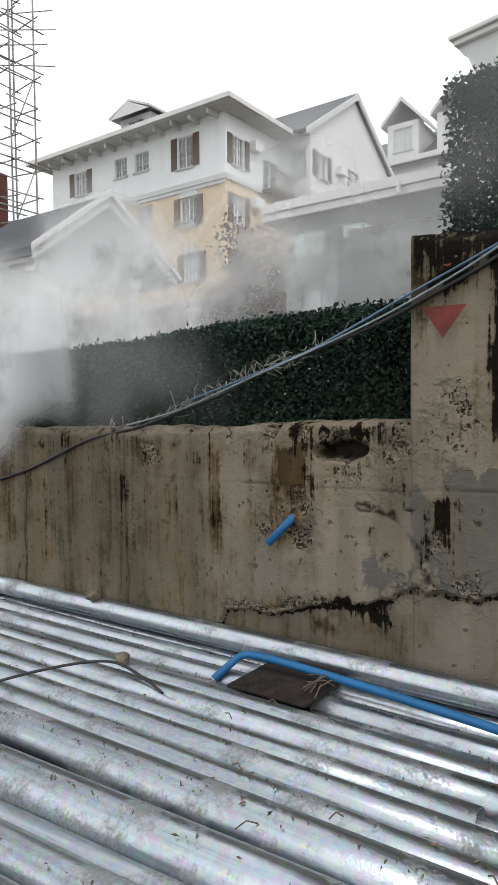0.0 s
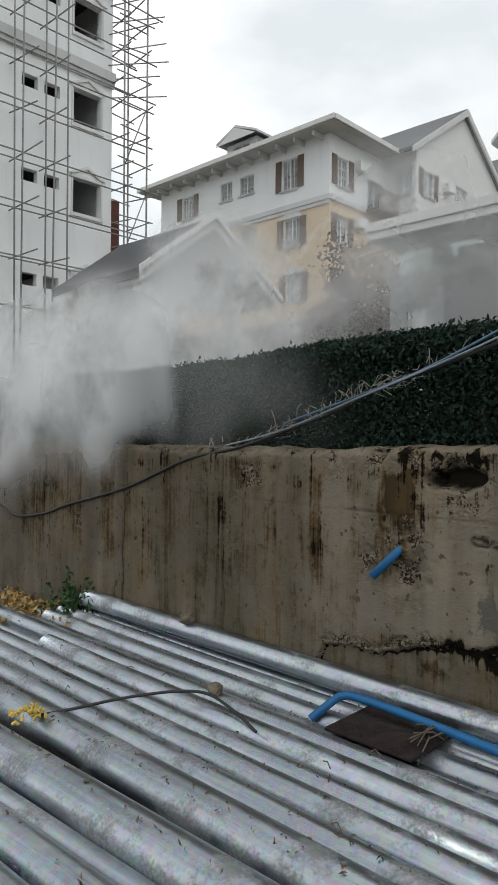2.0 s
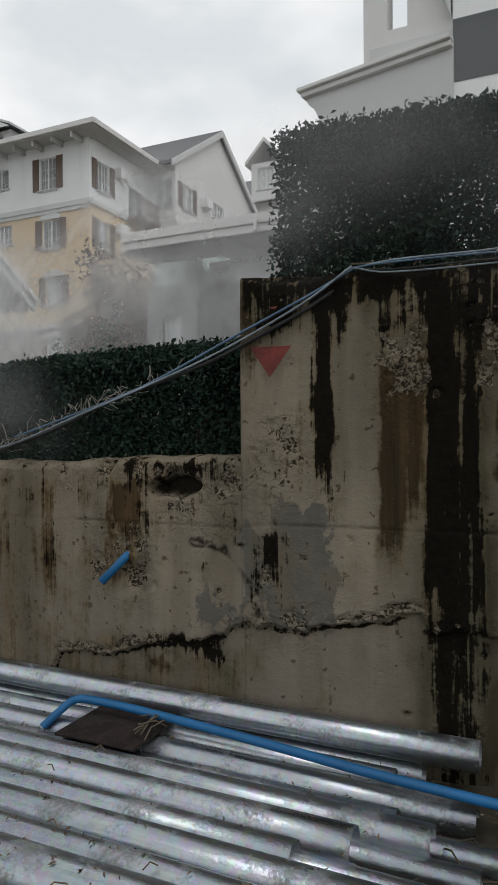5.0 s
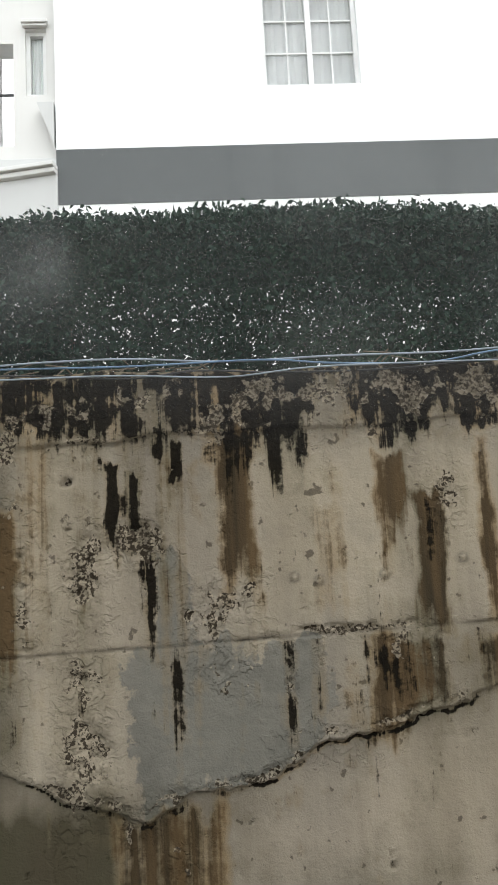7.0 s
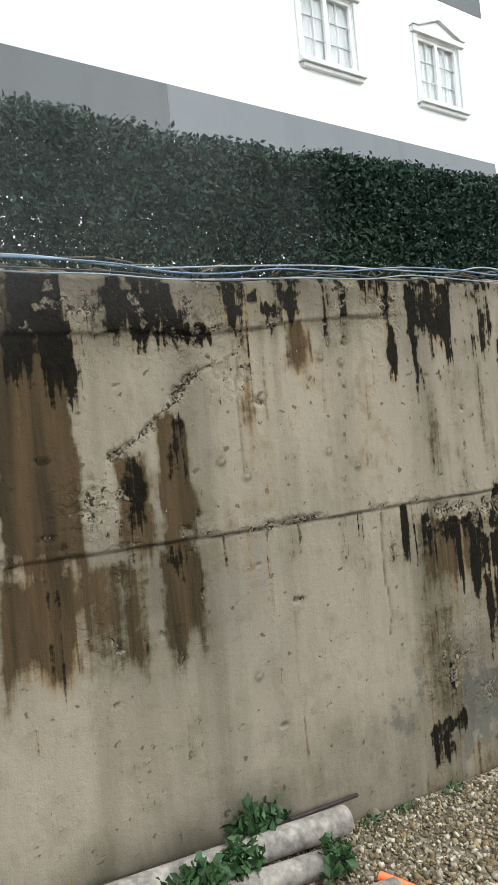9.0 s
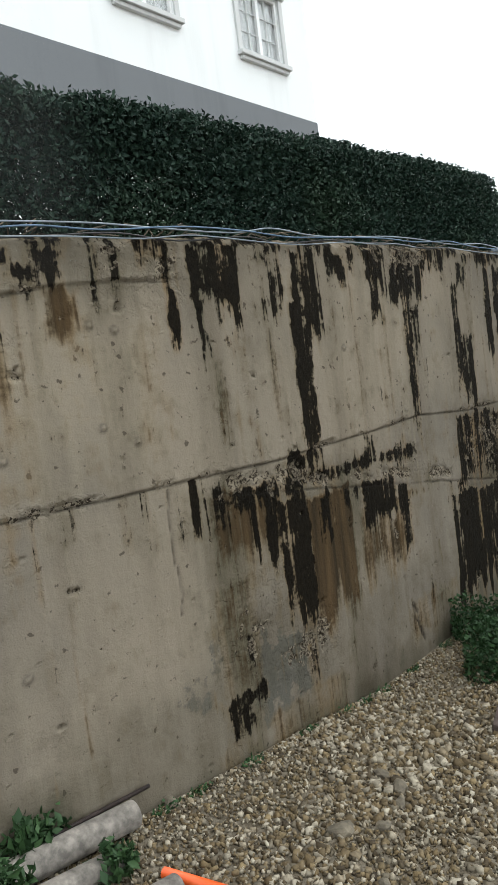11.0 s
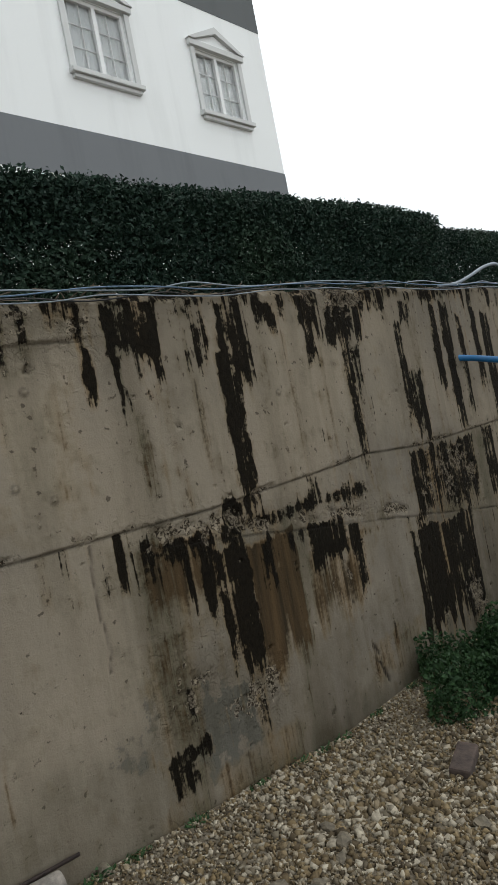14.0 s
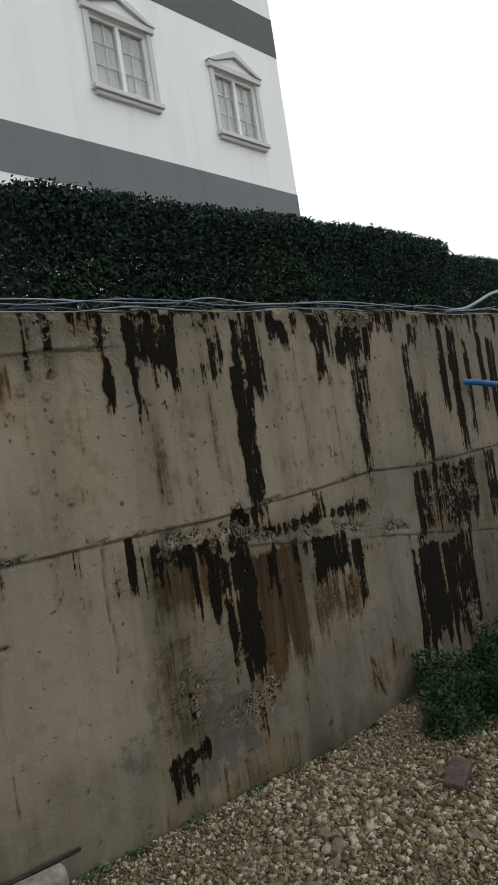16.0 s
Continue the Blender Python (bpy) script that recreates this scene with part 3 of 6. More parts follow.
stain("raw", (2.03, 2.28, 2.12, 2, 0.7), (2.52, 2.65, 1.5, 1.45, 0.9), (3.04, 3.2, 1.89, 1.83, 0.7), (3.59, 3.91, 2.12, 2.05, 0.7), (3.59, 4.03, 2.14, 2.07, 0.75), (4.08, 4.52, 1.26, 1.17, 0.9))
stain("raw", (4.02, 4.41, 0.79, 0.53, 0.55), (4.13, 4.2, 0.58, 0.27, 0.9), (4.33, 4.63, 0.43, 0.3, 0.7), (4.09, 4.69, 1.28, 1.15, 0.85), (4.71, 5.75, 1.15, 1.03, 0.6), (6.36, 7.24, 1.25, 0.83, 0.6))
stain("raw", (3.67, 4.04, 2.25, 2.11, 0.85), (4.07, 4.42, 0.6, 0.51, 0.8), (4.48, 4.78, 0.44, 0.27, 0.7))
stain("pale", (0.48, 0.85, 1.26, 0.82, 1), (1.34, 1.8, 1.92, 1.32, 1), (0.52, 0.8, 1.98, 1.28, 0.9), (1.31, 2.25, 1.98, 1.3, 1), (1.7, 2.6, 0.99, 0.42, 0.6), (2.52, 2.81, 1.96, 1.48, 1))
stain("pale", (2.95, 3.86, 2, 1.32, 0.75), (2.02, 3.2, 0.9, 0.48, 0.45), (2.98, 3.84, 2.04, 1.25, 0.5), (5.07, 5.72, 2.26, 1.3, 0.4))
stain("clean", (0.38, 0.44, 1.72, 1.29, 1), (-0.12, 0.03, 1.86, 1.28, 1), (-0.05, 0.03, 2.1, 1.92, 0.9), (1.55, 1.66, 2.17, 2.04, 1), (2.25, 2.31, 2.21, 2.06, 1), (2.51, 2.6, 2.19, 2.04, 1))
stain("clean", (0.96, 1.05, 2.13, 2, 0.8), (1.96, 2.06, 1.69, 1.31, 0.9), (1.95, 2.05, 1.27, 1.05, 1), (2.25, 2.3, 2.22, 2.04, 1), (2.51, 2.59, 2.2, 2.06, 1), (2.96, 3.09, 2.18, 2.06, 0.9))
stain("clean", (2.5, 2.64, 1.47, 1.31, 0.6), (4.38, 4.49, 2.27, 2.13, 0.9), (4.56, 4.75, 2.28, 2.18, 0.8), (4.95, 5.08, 2.24, 1.41, 0.6), (6.06, 6.39, 2.22, 1.37, 1), (5.63, 6.08, 0.88, 0.29, 0.9))
stain("damp_shade", (0.12, 0.50, 2.15, 0.35, 0.85), (0.2, 0.9, 0.80, 0.3, 1.0), (0.85, 1.22, 0.80, 0.3, 0.65), (-0.52, 0.5, 2.3, 2.0, 0.6), (-0.24, 0.25, 2.1, 1.35, 0.35), (0.45, 4.1, 2.3, 2.03, 0.38))
# last run only darkens the lower wall: shade put into the colour
stain("damp_shade", (1.2, 3.3, 0.36, 0.0, 0.6), (3.3, 6.4, 0.06, -0.4, 0.6), (3.95, 5.2, 1.2, 0.7, 0.4), (3.95, 4.75, 0.7, 0.1, 0.4), (6.3, 7.5, 1.3, -0.2, 0.5), (1.65, 3.0, 1.3, 0.98, 0.35), (3.2, 6.5, 0.5, -0.4, 0.3))
stain("damp_shade", (2.9, 3.0, 2.3, 0.5, 0.2), (4.3, 4.45, 2.3, 0.5, 0.15), (0.5, 1.9, 0.6, 0.2, 0.3))

stain("pale", (-0.45, 0.2, 2.1, 0.95, 0.75), (-1.2, -0.5, 1.45, 0.8, 0.5), (3.2, 4.7, 1.9, 0.3, 0.35), (4.4, 6.3, 2.2, 1.4, 0.4))
# the low wall and the foot
stain("damp_shade", (-3.6, -0.5, 0.72, 0.2, 0.35), (-1.25, -0.98, 1.52, 1.0, 0.45), (-4.5, -1.55, 1.5, 0.3, 0.42), (-1.02, -0.5, 0.74, 0.5, 0.45), (-0.7, -0.5, 1.5, 1.2, 0.3), (-9.0, -4.5, 1.5, 0.2, 0.3))
stain("brown", (-3.0, -1.25, 1.45, 0.45, 0.3), (-1.25, -0.52, 0.75, 0.4, 0.3), (-3.6, -0.52, 0.7, 0.3, 0.3), (-1.55, -1.45, 1.4, 0.7, 0.5), (-1.82, -1.72, 1.45, 0.9, 0.6), (-2.6, -2.5, 1.45, 0.8, 0.55))
stain("brown", (-3.2, -3.05, 1.45, 0.8, 0.6), (-2.3, -2.0, 1.45, 0.7, 0.4), (-2.9, -2.5, 1.2, 0.6, 0.35), (-4.2, -3.4, 1.45, 0.8, 0.5), (2.9, 3.9, 2.0, 1.3, 0.12), (4.0, 6.0, 1.25, 0.6, 0.18))
stain("raw", (-1.98, -1.86, 1.42, 1.32, 0.85), (6.7, 7.0, 0.3, -0.05, 0.8), (5.5, 6.1, 2.42, 2.2, 0.9), (0.45, 3.1, 2.16, 1.98, 0.55))
stain("cement", (-2.25, -1.5, 1.2, 0.6, 0.35))
stain("black", (-1, -0.61, 0.79, 0.72, 0.8), (-1.08, -1.04, 1.51, 1.38, 0.6), (-1.35, -1.32, 1.5, 1.37, 0.5), (-1.87, -1.81, 1.4, 1.34, 0.6), (-0.94, -0.7, 1.52, 1.44, 0.8), (-0.62, -0.55, 1.5, 1.41, 0.5))
stain("black", (-1, -0.61, 0.78, 0.74, 0.8), (-0.43, -0.36, 1.24, 1.09, 0.6), (-0.51, -0.2, 2.25, 2.11, 0.8))
stain("brown", (-1.15, -1.01, 1.43, 1.2, 1.2), (-1.2, -1.03, 1.16, 0.96, 0.5), (-0.98, -0.84, 0.69, 0.58, 0.7), (-2.03, -1.76, 1.44, 1.28, 0.45), (-2.97, -2.89, 1.21, 0.67, 0.45), (-2.04, -2, 1.24, 0.67, 0.35))
stain("brown", (-2.67, -2.33, 1.21, 0.71, 0.3), (-1.72, -1.44, 1.28, 0.7, 0.28), (-2.52, -2.47, 1.4, 0.96, 0.3), (-0.9, -0.82, 0.75, 0.66, 0.7), (-2.46, -2.06, 1.2, 0.74, 0.2), (-1.01, -0.43, 0.75, 0.63, 0.3))
stain("brown", (-0.5, -0.46, 2.15, 1.76, 0.5))
stain("cement", (-0.74, -0.62, 1, 0.82, 1), (-0.62, -0.51, 0.96, 0.83, 0.8), (-0.38, -0.2, 1.39, 1.2, 0.9))
stain("raw", (-1.45, -0.62, 1.52, 1.43, 0.65), (-1.25, -0.97, 1.22, 1.05, 0.85), (-0.84, -0.7, 1.37, 1.26, 0.9), (-0.7, -0.62, 1.51, 1.34, 0.8), (-1.09, -0.99, 1.01, 0.92, 0.6), (-0.64, -0.49, 1.5, 1.29, 0.8))
stain("raw", (-0.39, -0.25, 1.62, 1.48, 1), (-0.45, -0.25, 0.96, 0.87, 0.9))
stain("pale", (-1.41, -1.2, 1.25, 0.75, 0.6), (-1.04, -0.61, 1.26, 0.81, 0.8), (-1.25, -0.5, 1.21, 0.82, 0.5), (-0.43, -0.24, 2.08, 1.65, 0.7))


def fall(x, z, runs, seed, soft=0.07, rag=1.0):
    """The strongest of the runs at each place, with ragged sides and a lower end that breaks into drips."""
    out = np.zeros_like(x)
    jx = rag * (0.035 * field(x, z, seed, 5, 2.5, 3) + 0.045 * field(x, z, seed + 3, 22, 12, 4))
    jz = rag * (0.09 * field(x, z, seed + 9, 24, 1.5, 3) + 0.06 * field(x, z, seed + 5, 8, 8, 4))
    drip = 0.38 * field(x, 0 * z, seed + 19, 22, 1, 3)
    for x0, x1, z1, z0, s in runs:
        tall = min(1.0, (z1 - z0) / 0.6)
        d = np.minimum.reduce([(x - x0 + jx) / soft, (x1 - x + jx) / soft, (z1 - z + jz) / soft, (z - z0 + jz + drip * tall) / (soft + 0.12 * tall)])
        out = np.maximum(out, s * np.clip(d * 0.5 + 0.5, 0, 1))
    return out


EDGE_X = [-9, -1.6, -1.45, -1.2, -0.98, -0.75, -0.6, -0.5, -0.25, -0.13, 0.18, 0.24, 0.47, 0.60, 0.70, 0.94, 1.10, 1.34, 1.50, 1.63, 1.77, 1.96, 2.22, 2.45, 14]
EDGE_Z = [0.2, 0.2, 0.635, 0.66, 0.735, 0.78, 0.80, 0.86, 0.87, 0.906, 0.956, 0.90, 0.925, 0.86, 0.80, 0.752, 0.815, 0.855, 0.95, 0.967, 0.975, 1.048, 1.134, 1.27, 1.29]


def wall_face(x, z, top):
    """How far the face stands proud (metres), and the marks on it."""
    black, brown, clean = 1.12 * fall(x, z, MARKS["black"], 40, 0.018), 1.1 * fall(x, z, MARKS["brown"], 60, 0.022), fall(x, z, MARKS["clean"], 70, 0.02)
    grey, raw, warm = fall(x, z, MARKS["cement"], 80, 0.10, 1.8), fall(x, z, MARKS["raw"], 90, 0.08, 1.5), fall(x, z, MARKS["pale"], 120, 0.2)
    raw = raw * np.clip(0.84 + 1.8 * field(x, z, 95, 8, 6, 4), 0, 1.2)
    streaky = np.clip(0.82 + 1.5 * field(x + 0.02 * field(x, z, 46, 6, 6, 3), z, 45, 34, 1.3, 3), 0.62, 1.15)
    flecks = np.clip(field(x, z, 47, 16, 9, 4) * 7 - 1.15, 0, 1)
    black, brown = np.minimum(black, 1.0) * streaky * (1 - 0.5 * flecks), brown * (0.35 + 0.65 * streaky) * (1 - 0.45 * flecks)
    damp_shade = fall(x, z, MARKS["damp_shade"], 110, 0.10) * np.clip(0.9 + 1.2 * field(x, z, 112, 6, 2.0, 4), 0, 1.2)
    # a black growth hangs from the top in tongues
    dens = np.interp(x, [-0.5, 0.3, 2.6, 3.6, 4.4, 14], [1.0, 0.9, 0.7, 0.22, 0.35, 0.4])
    tongue = 0.06 + dens * 0.30 * np.clip(0.75 + 1.6 * field(x, 0 * z, 140, 2.4, 1, 3), 0, 1.4) + 0.5 * np.clip(field(x, 0 * z, 143, 11, 1, 3) - 0.12, 0, 1)
    patch = np.clip(0.80 + 4.5 * field(x, z, 147, 8.0, 5.0, 4), 0, 1)
    hang = np.clip((tongue - (top - z)) / 0.12 + field(x, z, 150, 16, 9, 4) * 2.2, 0, 1) * patch * np.where(x > -0.5, 1.0, 0.42)
    black = np.maximum(black, 0.62 * hang)
    # thin drips from the top and from the joint
    spike = np.clip(field(x + 0.03 * field(x, z, 153, 4, 4, 3), 0.02 * z, 152, 20, 1, 3) * 7 - 0.30, 0, 1)
    reach = 0.10 + 0.75 * np.clip(field(x, 0 * z, 155, 5, 1, 3) + 0.25, 0, 1)
    ragged = 0.25 * field(x, z, 158, 30, 12, 3)
    drip = spike * np.clip((reach - (top - z)) / 0.12 + ragged, 0, 1) * 0.8
    zs = np.where(x > 4.0, np.minimum(1.285, 0.93 - 0.155 * (x - 5.76)), 1.285)
    drip2 = spike * np.clip((reach * 0.9 - (zs - z)) / 0.12 + ragged, 0, 1) * (z < zs) * np.where((x > 3.9) & (x < 5.8), 1.0, np.where(x > 6.3, 0.9, np.where(x > 1.0, 0.45, 0.0)))
    black = np.maximum(black, np.maximum(drip, drip2) * np.where(x > -0.5, 0.8, 0.3))
    run = np.clip(field(x, z, 160, 15, 0.6, 3) * 3.8 - 0.26, 0, 1) * np.clip(1.15 - np.abs(z - 1.75) * 1.1, 0, 1) * np.where(x > -0.5, 1, 0.45)
    brown = np.maximum(brown, 0.42 * run)
    low = np.clip(field(x, z, 165, 15, 0.7, 3) * 4.0 - 0.15, 0, 1) * np.clip((zs - z) * 12, 0, 1) * np.clip((z - 0.62) * 2.2, 0, 1) * np.where((x > 3.95) & (x < 5.9), 1.25, 0.6)
    black = np.maximum(black, 0.5 * low)
    black, brown = black * (1 - 0.85 * clean), brown * (1 - 0.8 * clean)
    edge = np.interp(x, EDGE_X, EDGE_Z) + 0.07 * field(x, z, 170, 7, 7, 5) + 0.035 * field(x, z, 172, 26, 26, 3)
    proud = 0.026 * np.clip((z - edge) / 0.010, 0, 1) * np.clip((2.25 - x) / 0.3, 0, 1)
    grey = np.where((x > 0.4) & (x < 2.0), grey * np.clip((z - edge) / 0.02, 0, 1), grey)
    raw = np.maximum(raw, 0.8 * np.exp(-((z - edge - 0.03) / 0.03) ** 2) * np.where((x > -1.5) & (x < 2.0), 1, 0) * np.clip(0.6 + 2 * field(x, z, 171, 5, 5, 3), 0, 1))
    # shadow below the plaster edge, painted as a black line
    lip_shade = np.exp(-((z - edge + 0.010) / 0.009) ** 2) * np.where(x > -1.5, 1, 0) * np.clip((2.15 - x) / 0.2, 0, 1)
    black = np.maximum(black, 0.9 * lip_shade * np.clip(0.75 + 2.0 * field(x, z, 175, 6, 6, 3), 0, 1))
    # cold joints
    zj = np.interp(x, [-0.55, -0.45, 0.5, 1.6, 2.24, 3.0, 4.5, 5.2, 5.85, 6.5, 8.0], [1.25, 1.268, 1.28, 1.297, 1.305, 1.29, 1.273, 1.30, 1.335, 1.295, 1.33]) + 0.012 * field(x, z, 180, 4, 1, 4)
    zk = 0.93 - 0.155 * (x - 5.76) + 0.015 * field(x, z, 185, 5, 1, 3)
    join = np.exp(-((z - zj) / 0.0055) ** 2) * np.where(x > -1.35, 1, 0.2) * np.clip(0.85 + 1.6 * field(x, 0 * z, 190, 2, 1, 3), 0, 1)
    join = np.maximum(join, np.exp(-((z - zk) / 0.006) ** 2) * np.clip((x - 4.0) * 8, 0, 1))
    proud = proud + 0.007 * np.clip((z - zj) / 0.006, 0, 1) * (x >= 2.0)
    # the render band along the top ends in a broken lip
    zl = np.interp(x, [0.5, 1.5, 2.3, 3.2, 3.7, 4.1], [1.96, 1.985, 2.0, 2.03, 2.09, 2.11]) + 0.05 * field(x, z, 186, 6, 6, 4)
    band = np.clip((x - 0.45) * 6, 0, 1) * np.clip((4.05 - x) * 6, 0, 1)
    proud = proud + 0.012 * band * np.clip((z - zl) / 0.008, 0, 1)
    broken = np.clip(0.4 + 2.6 * field(x, 0 * z, 187, 4, 1, 3), 0, 1) * band
    raw = np.maximum(raw, 0.75 * broken * np.exp(-((z - zl - 0.012) / 0.022) ** 2))
    # thin dark line paints the shadow under the band's broken edge
    vert = 0.75 * broken * np.exp(-((z - zl + 0.004) / 0.005) ** 2)
    for vx, z0, z1, s in ((-2.96, 0.3, 1.24, 1.0), (-2.10, 0.5, 1.48, 0.6), (3.81, 0.75, 1.27, 0.7), (5.86, 1.33, 2.4, 0.35), (3.14, 1.5, 2.0, 0.45), (5.45, 2.0, 2.4, 0.8), (-1.87, 0.7, 1.45, 0.3)):
        vert = np.maximum(vert, s * np.exp(-((x - vx + 0.06 * field(x, z, 200, 1, 7, 4)) / 0.005) ** 2) * (z > z0) * (z < z1))
    for (ax, az), (bx, bz) in (((2.62, 1.60), (2.75, 1.68)), ((2.75, 1.68), (2.86, 1.78)), ((2.86, 1.78), (2.97, 1.88)), ((2.97, 1.88), (3.16, 1.95)), ((3.16, 1.95), (3.18, 2.02))):
        t = np.clip(((x - ax) * (bx - ax) + (z - az) * (bz - az)) / ((bx - ax) ** 2 + (bz - az) ** 2), 0, 1)
        d = np.hypot(x - ax - t * (bx - ax), z - az - t * (bz - az)) + 0.06 * field(x, z, 214, 10, 10, 4)
        raw = np.maximum(raw, np.exp(-(d / 0.017) ** 2))
        vert = np.maximum(vert, 0.7 * np.exp(-((d + 0.006) / 0.005) ** 2))
    for pts in (((5.42, 0.55), (5.5, 0.36), (5.62, 0.0)), ((-0.75, 1.18), (-0.6, 1.15), (-0.5, 1.05), (-0.45, 0.92))):
        for (ax, az), (bx, bz) in zip(pts, pts[1:]):
            t = np.clip(((x - ax) * (bx - ax) + (z - az) * (bz - az)) / ((bx - ax) ** 2 + (bz - az) ** 2), 0, 1)
            d = np.hypot(x - ax - t * (bx - ax), z - az - t * (bz - az)) + 0.0
            vert = np.maximum(vert, np.exp(-((d + 0.10 * field(x, z, 210, 9, 9, 4)) / (0.007 + 0.012 * np.clip(field(x, z, 213, 14, 14, 3) + 0.1, 0, 1))) ** 2) * np.clip((0.05 - d) * 60, 0, 1))
    gap_shade = np.clip(np.maximum(join * 0.85 * np.clip(0.75 + 1.6 * field(x, z, 191, 14, 30, 3), 0.2, 1), vert), 0, 1)
    # the broken hole, and the raw rim round the blue stub
    hole = np.clip(1.3 - np.hypot((x + 0.825) / 0.10, (z - 1.405) / 0.042) + 1.4 * field(x, z, 220, 13, 13, 4), 0, 1)
    stub = np.clip(1.2 - np.hypot((x + 1.06) / 0.13, (z - 1.03) / 0.10) + 1.6 * field(x, z, 225, 9, 9, 4), 0, 1)
    # near-black fill puts the hole's inner shade into its colour
    gap_shade = np.maximum(gap_shade, np.clip(hole * 4 - 0.9, 0, 1))
    raw = np.maximum(raw, np.clip(stub * 0.8, 0, 0.8))
    chips = np.clip(field(x, z, 230, 13, 13, 3) * 9 - 2.75, 0, 1)
    raw = np.maximum(raw, chips * 0.8)
    rim = np.clip(1 - np.abs(np.maximum(black, 0.7 * brown) - 0.42) * 3.2, 0, 1) * np.clip(field(x, z, 235, 7, 4, 4) * 4 - 0.2, 0, 1)
    near = np.exp(-((z - zj - 0.012) / 0.022) ** 2) * np.clip(field(x, z, 236, 5, 5, 3) * 4 + 0.3, 0, 1) * (x > 0.4)
    near2 = np.exp(-((z - zk - 0.06) / 0.05) ** 2) * np.clip(field(x, z, 237, 5, 5, 3) * 4 + 0.5, 0, 1) * np.clip((x - 4.0) * 6, 0, 1) * (x < 6.2)
    raw = np.maximum(raw, 0.78 * np.maximum(rim, np.maximum(near, near2)))
    specks = np.clip(field(x, z, 238, 34, 20, 3) * 10 - 3.1, 0, 1) * (x > -0.5)
    raw = np.maximum(raw, 0.7 * specks)
    dribble = np.clip(field(x, z, 239, 26, 2.6, 3) * 7 - 1.9, 0, 1) * (x > -0.5)
    brown = np.maximum(brown, 0.55 * dribble)
    rawness = np.clip((raw - 0.35) * 3, 0, 1)
    proud = proud - 0.008 * gap_shade - 0.09 * np.clip(hole * 1.6, 0, 1) - 0.03 * stub - 0.012 * chips - rawness * 0.020 * np.clip(0.5 + field(x, z, 240, 26, 26, 3) * 2, 0, 1)
    proud = proud + 0.004 * field(x, z, 250, 2, 2, 5) + 0.006 * np.clip(grey - 0.4, 0, 0.3)
    # formwork buttons
    for cx, cz in ((3.145, 1.49), (3.04, 1.555), (3.70, 1.478), (3.55, 1.93), (3.66, 1.91), (1.445, 1.486), (1.527, 1.471), (1.75, 1.48), (3.12, 0.755), (4.67, 2.088), (5.12, 1.78), (2.02, 1.52), (3.55, 1.55)):
        d = np.hypot(x - cx, z - cz)
        proud = proud + 0.009 * np.exp(-(d / 0.011) ** 2)
        gap_shade = np.maximum(gap_shade, 0.45 * np.exp(-((d - 0.015) / 0.006) ** 2))
    # crumbled top
    proud = proud - 0.03 * np.clip(1 - (top - z) / 0.03 + 2.2 * field(x, z, 260, 12, 12, 4), 0, 1) * (top - z < 0.07)
    return proud, np.stack([black, grey, raw], -1), np.stack([brown, gap_shade, warm], -1), np.stack([damp_shade, chips, clean], -1)


def wall_section(name, xs, zn, topf, z_foot, label):
    X = np.repeat(xs[:, None], zn, 1)
    top = np.repeat(topf(xs)[:, None], zn, 1) + 0.03 * field(X, 0 * X, 270, 5, 1, 5)
    Z = z_foot + (top - z_foot) * np.linspace(0, 1, zn)[None]
    proud, marks, tints, washes = wall_face(X, Z, top)
    nx = len(xs)
    grids = [np.stack([X, -proud, Z], -1)]
    extra = [(0.10, 0.008), (0.24, -0.01), (0.245, -2.0)]
    rows = [np.stack([xs, np.full(nx, d), top[:, -1] + h + 0.02 * field(xs, 0 * xs + d, 280, 9, 1, 4)], -1) for d, h in extra]
    V = np.concatenate([grids[0], np.stack(rows, 1)], 1)
    zt = zn + len(extra)
    pad = lambda a: np.concatenate([a, np.repeat(a[:, -1:], len(extra), 1)], 1)  # noqa: E731
    a = (np.arange(nx - 1)[:, None] * zt + np.arange(zt - 1)[None]).reshape(-1)
    quads = np.stack([a, a + zt, a + zt + 1, a + 1], 1)
    me = bpy.data.meshes.new(name)
    me.vertices.add(nx * zt)
    me.vertices.foreach_set("co", V.reshape(-1).astype(np.float32))
    me.loops.add(quads.size)
    me.loops.foreach_set("vertex_index", quads.reshape(-1).astype(np.int32))
    me.polygons.add(len(quads))
    me.polygons.foreach_set("loop_start", (np.arange(len(quads)) * 4).astype(np.int32))
    me.update(calc_edges=True)
    for key, data in (("marks", marks), ("tints", tints), ("washes", washes)):
        at = me.attributes.new(key, "FLOAT_COLOR", "POINT")
        rgba = np.concatenate([pad(data), np.ones((nx, zt, 1))], -1)
        at.data.foreach_set("color", rgba.reshape(-1).astype(np.float32))
    # end faces
    bm = bmesh.new()
    bm.from_mesh(me)
    bm.verts.ensure_lookup_table()
    for i in (0, nx - 1):
        ring = [bm.verts[i * zt + k] for k in range(zt)]
        bm.faces.new(ring if i == 0 else ring[::-1])
    bm.to_mesh(me)
    bm.free()
    me.materials.append(M_WALL)
    return tagged(new(name, me), label, "retaining wall", "", "structure")


wall_section("wall_low", steps((-9, -5.2, 0.05), (-5.2, -0.52, 0.008)), 200, low_top, 0.2, "low weathered concrete retaining wall, cracked, with rain streaks")
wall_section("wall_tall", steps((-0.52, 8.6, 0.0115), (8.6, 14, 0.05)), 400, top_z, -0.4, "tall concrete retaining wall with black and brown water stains")

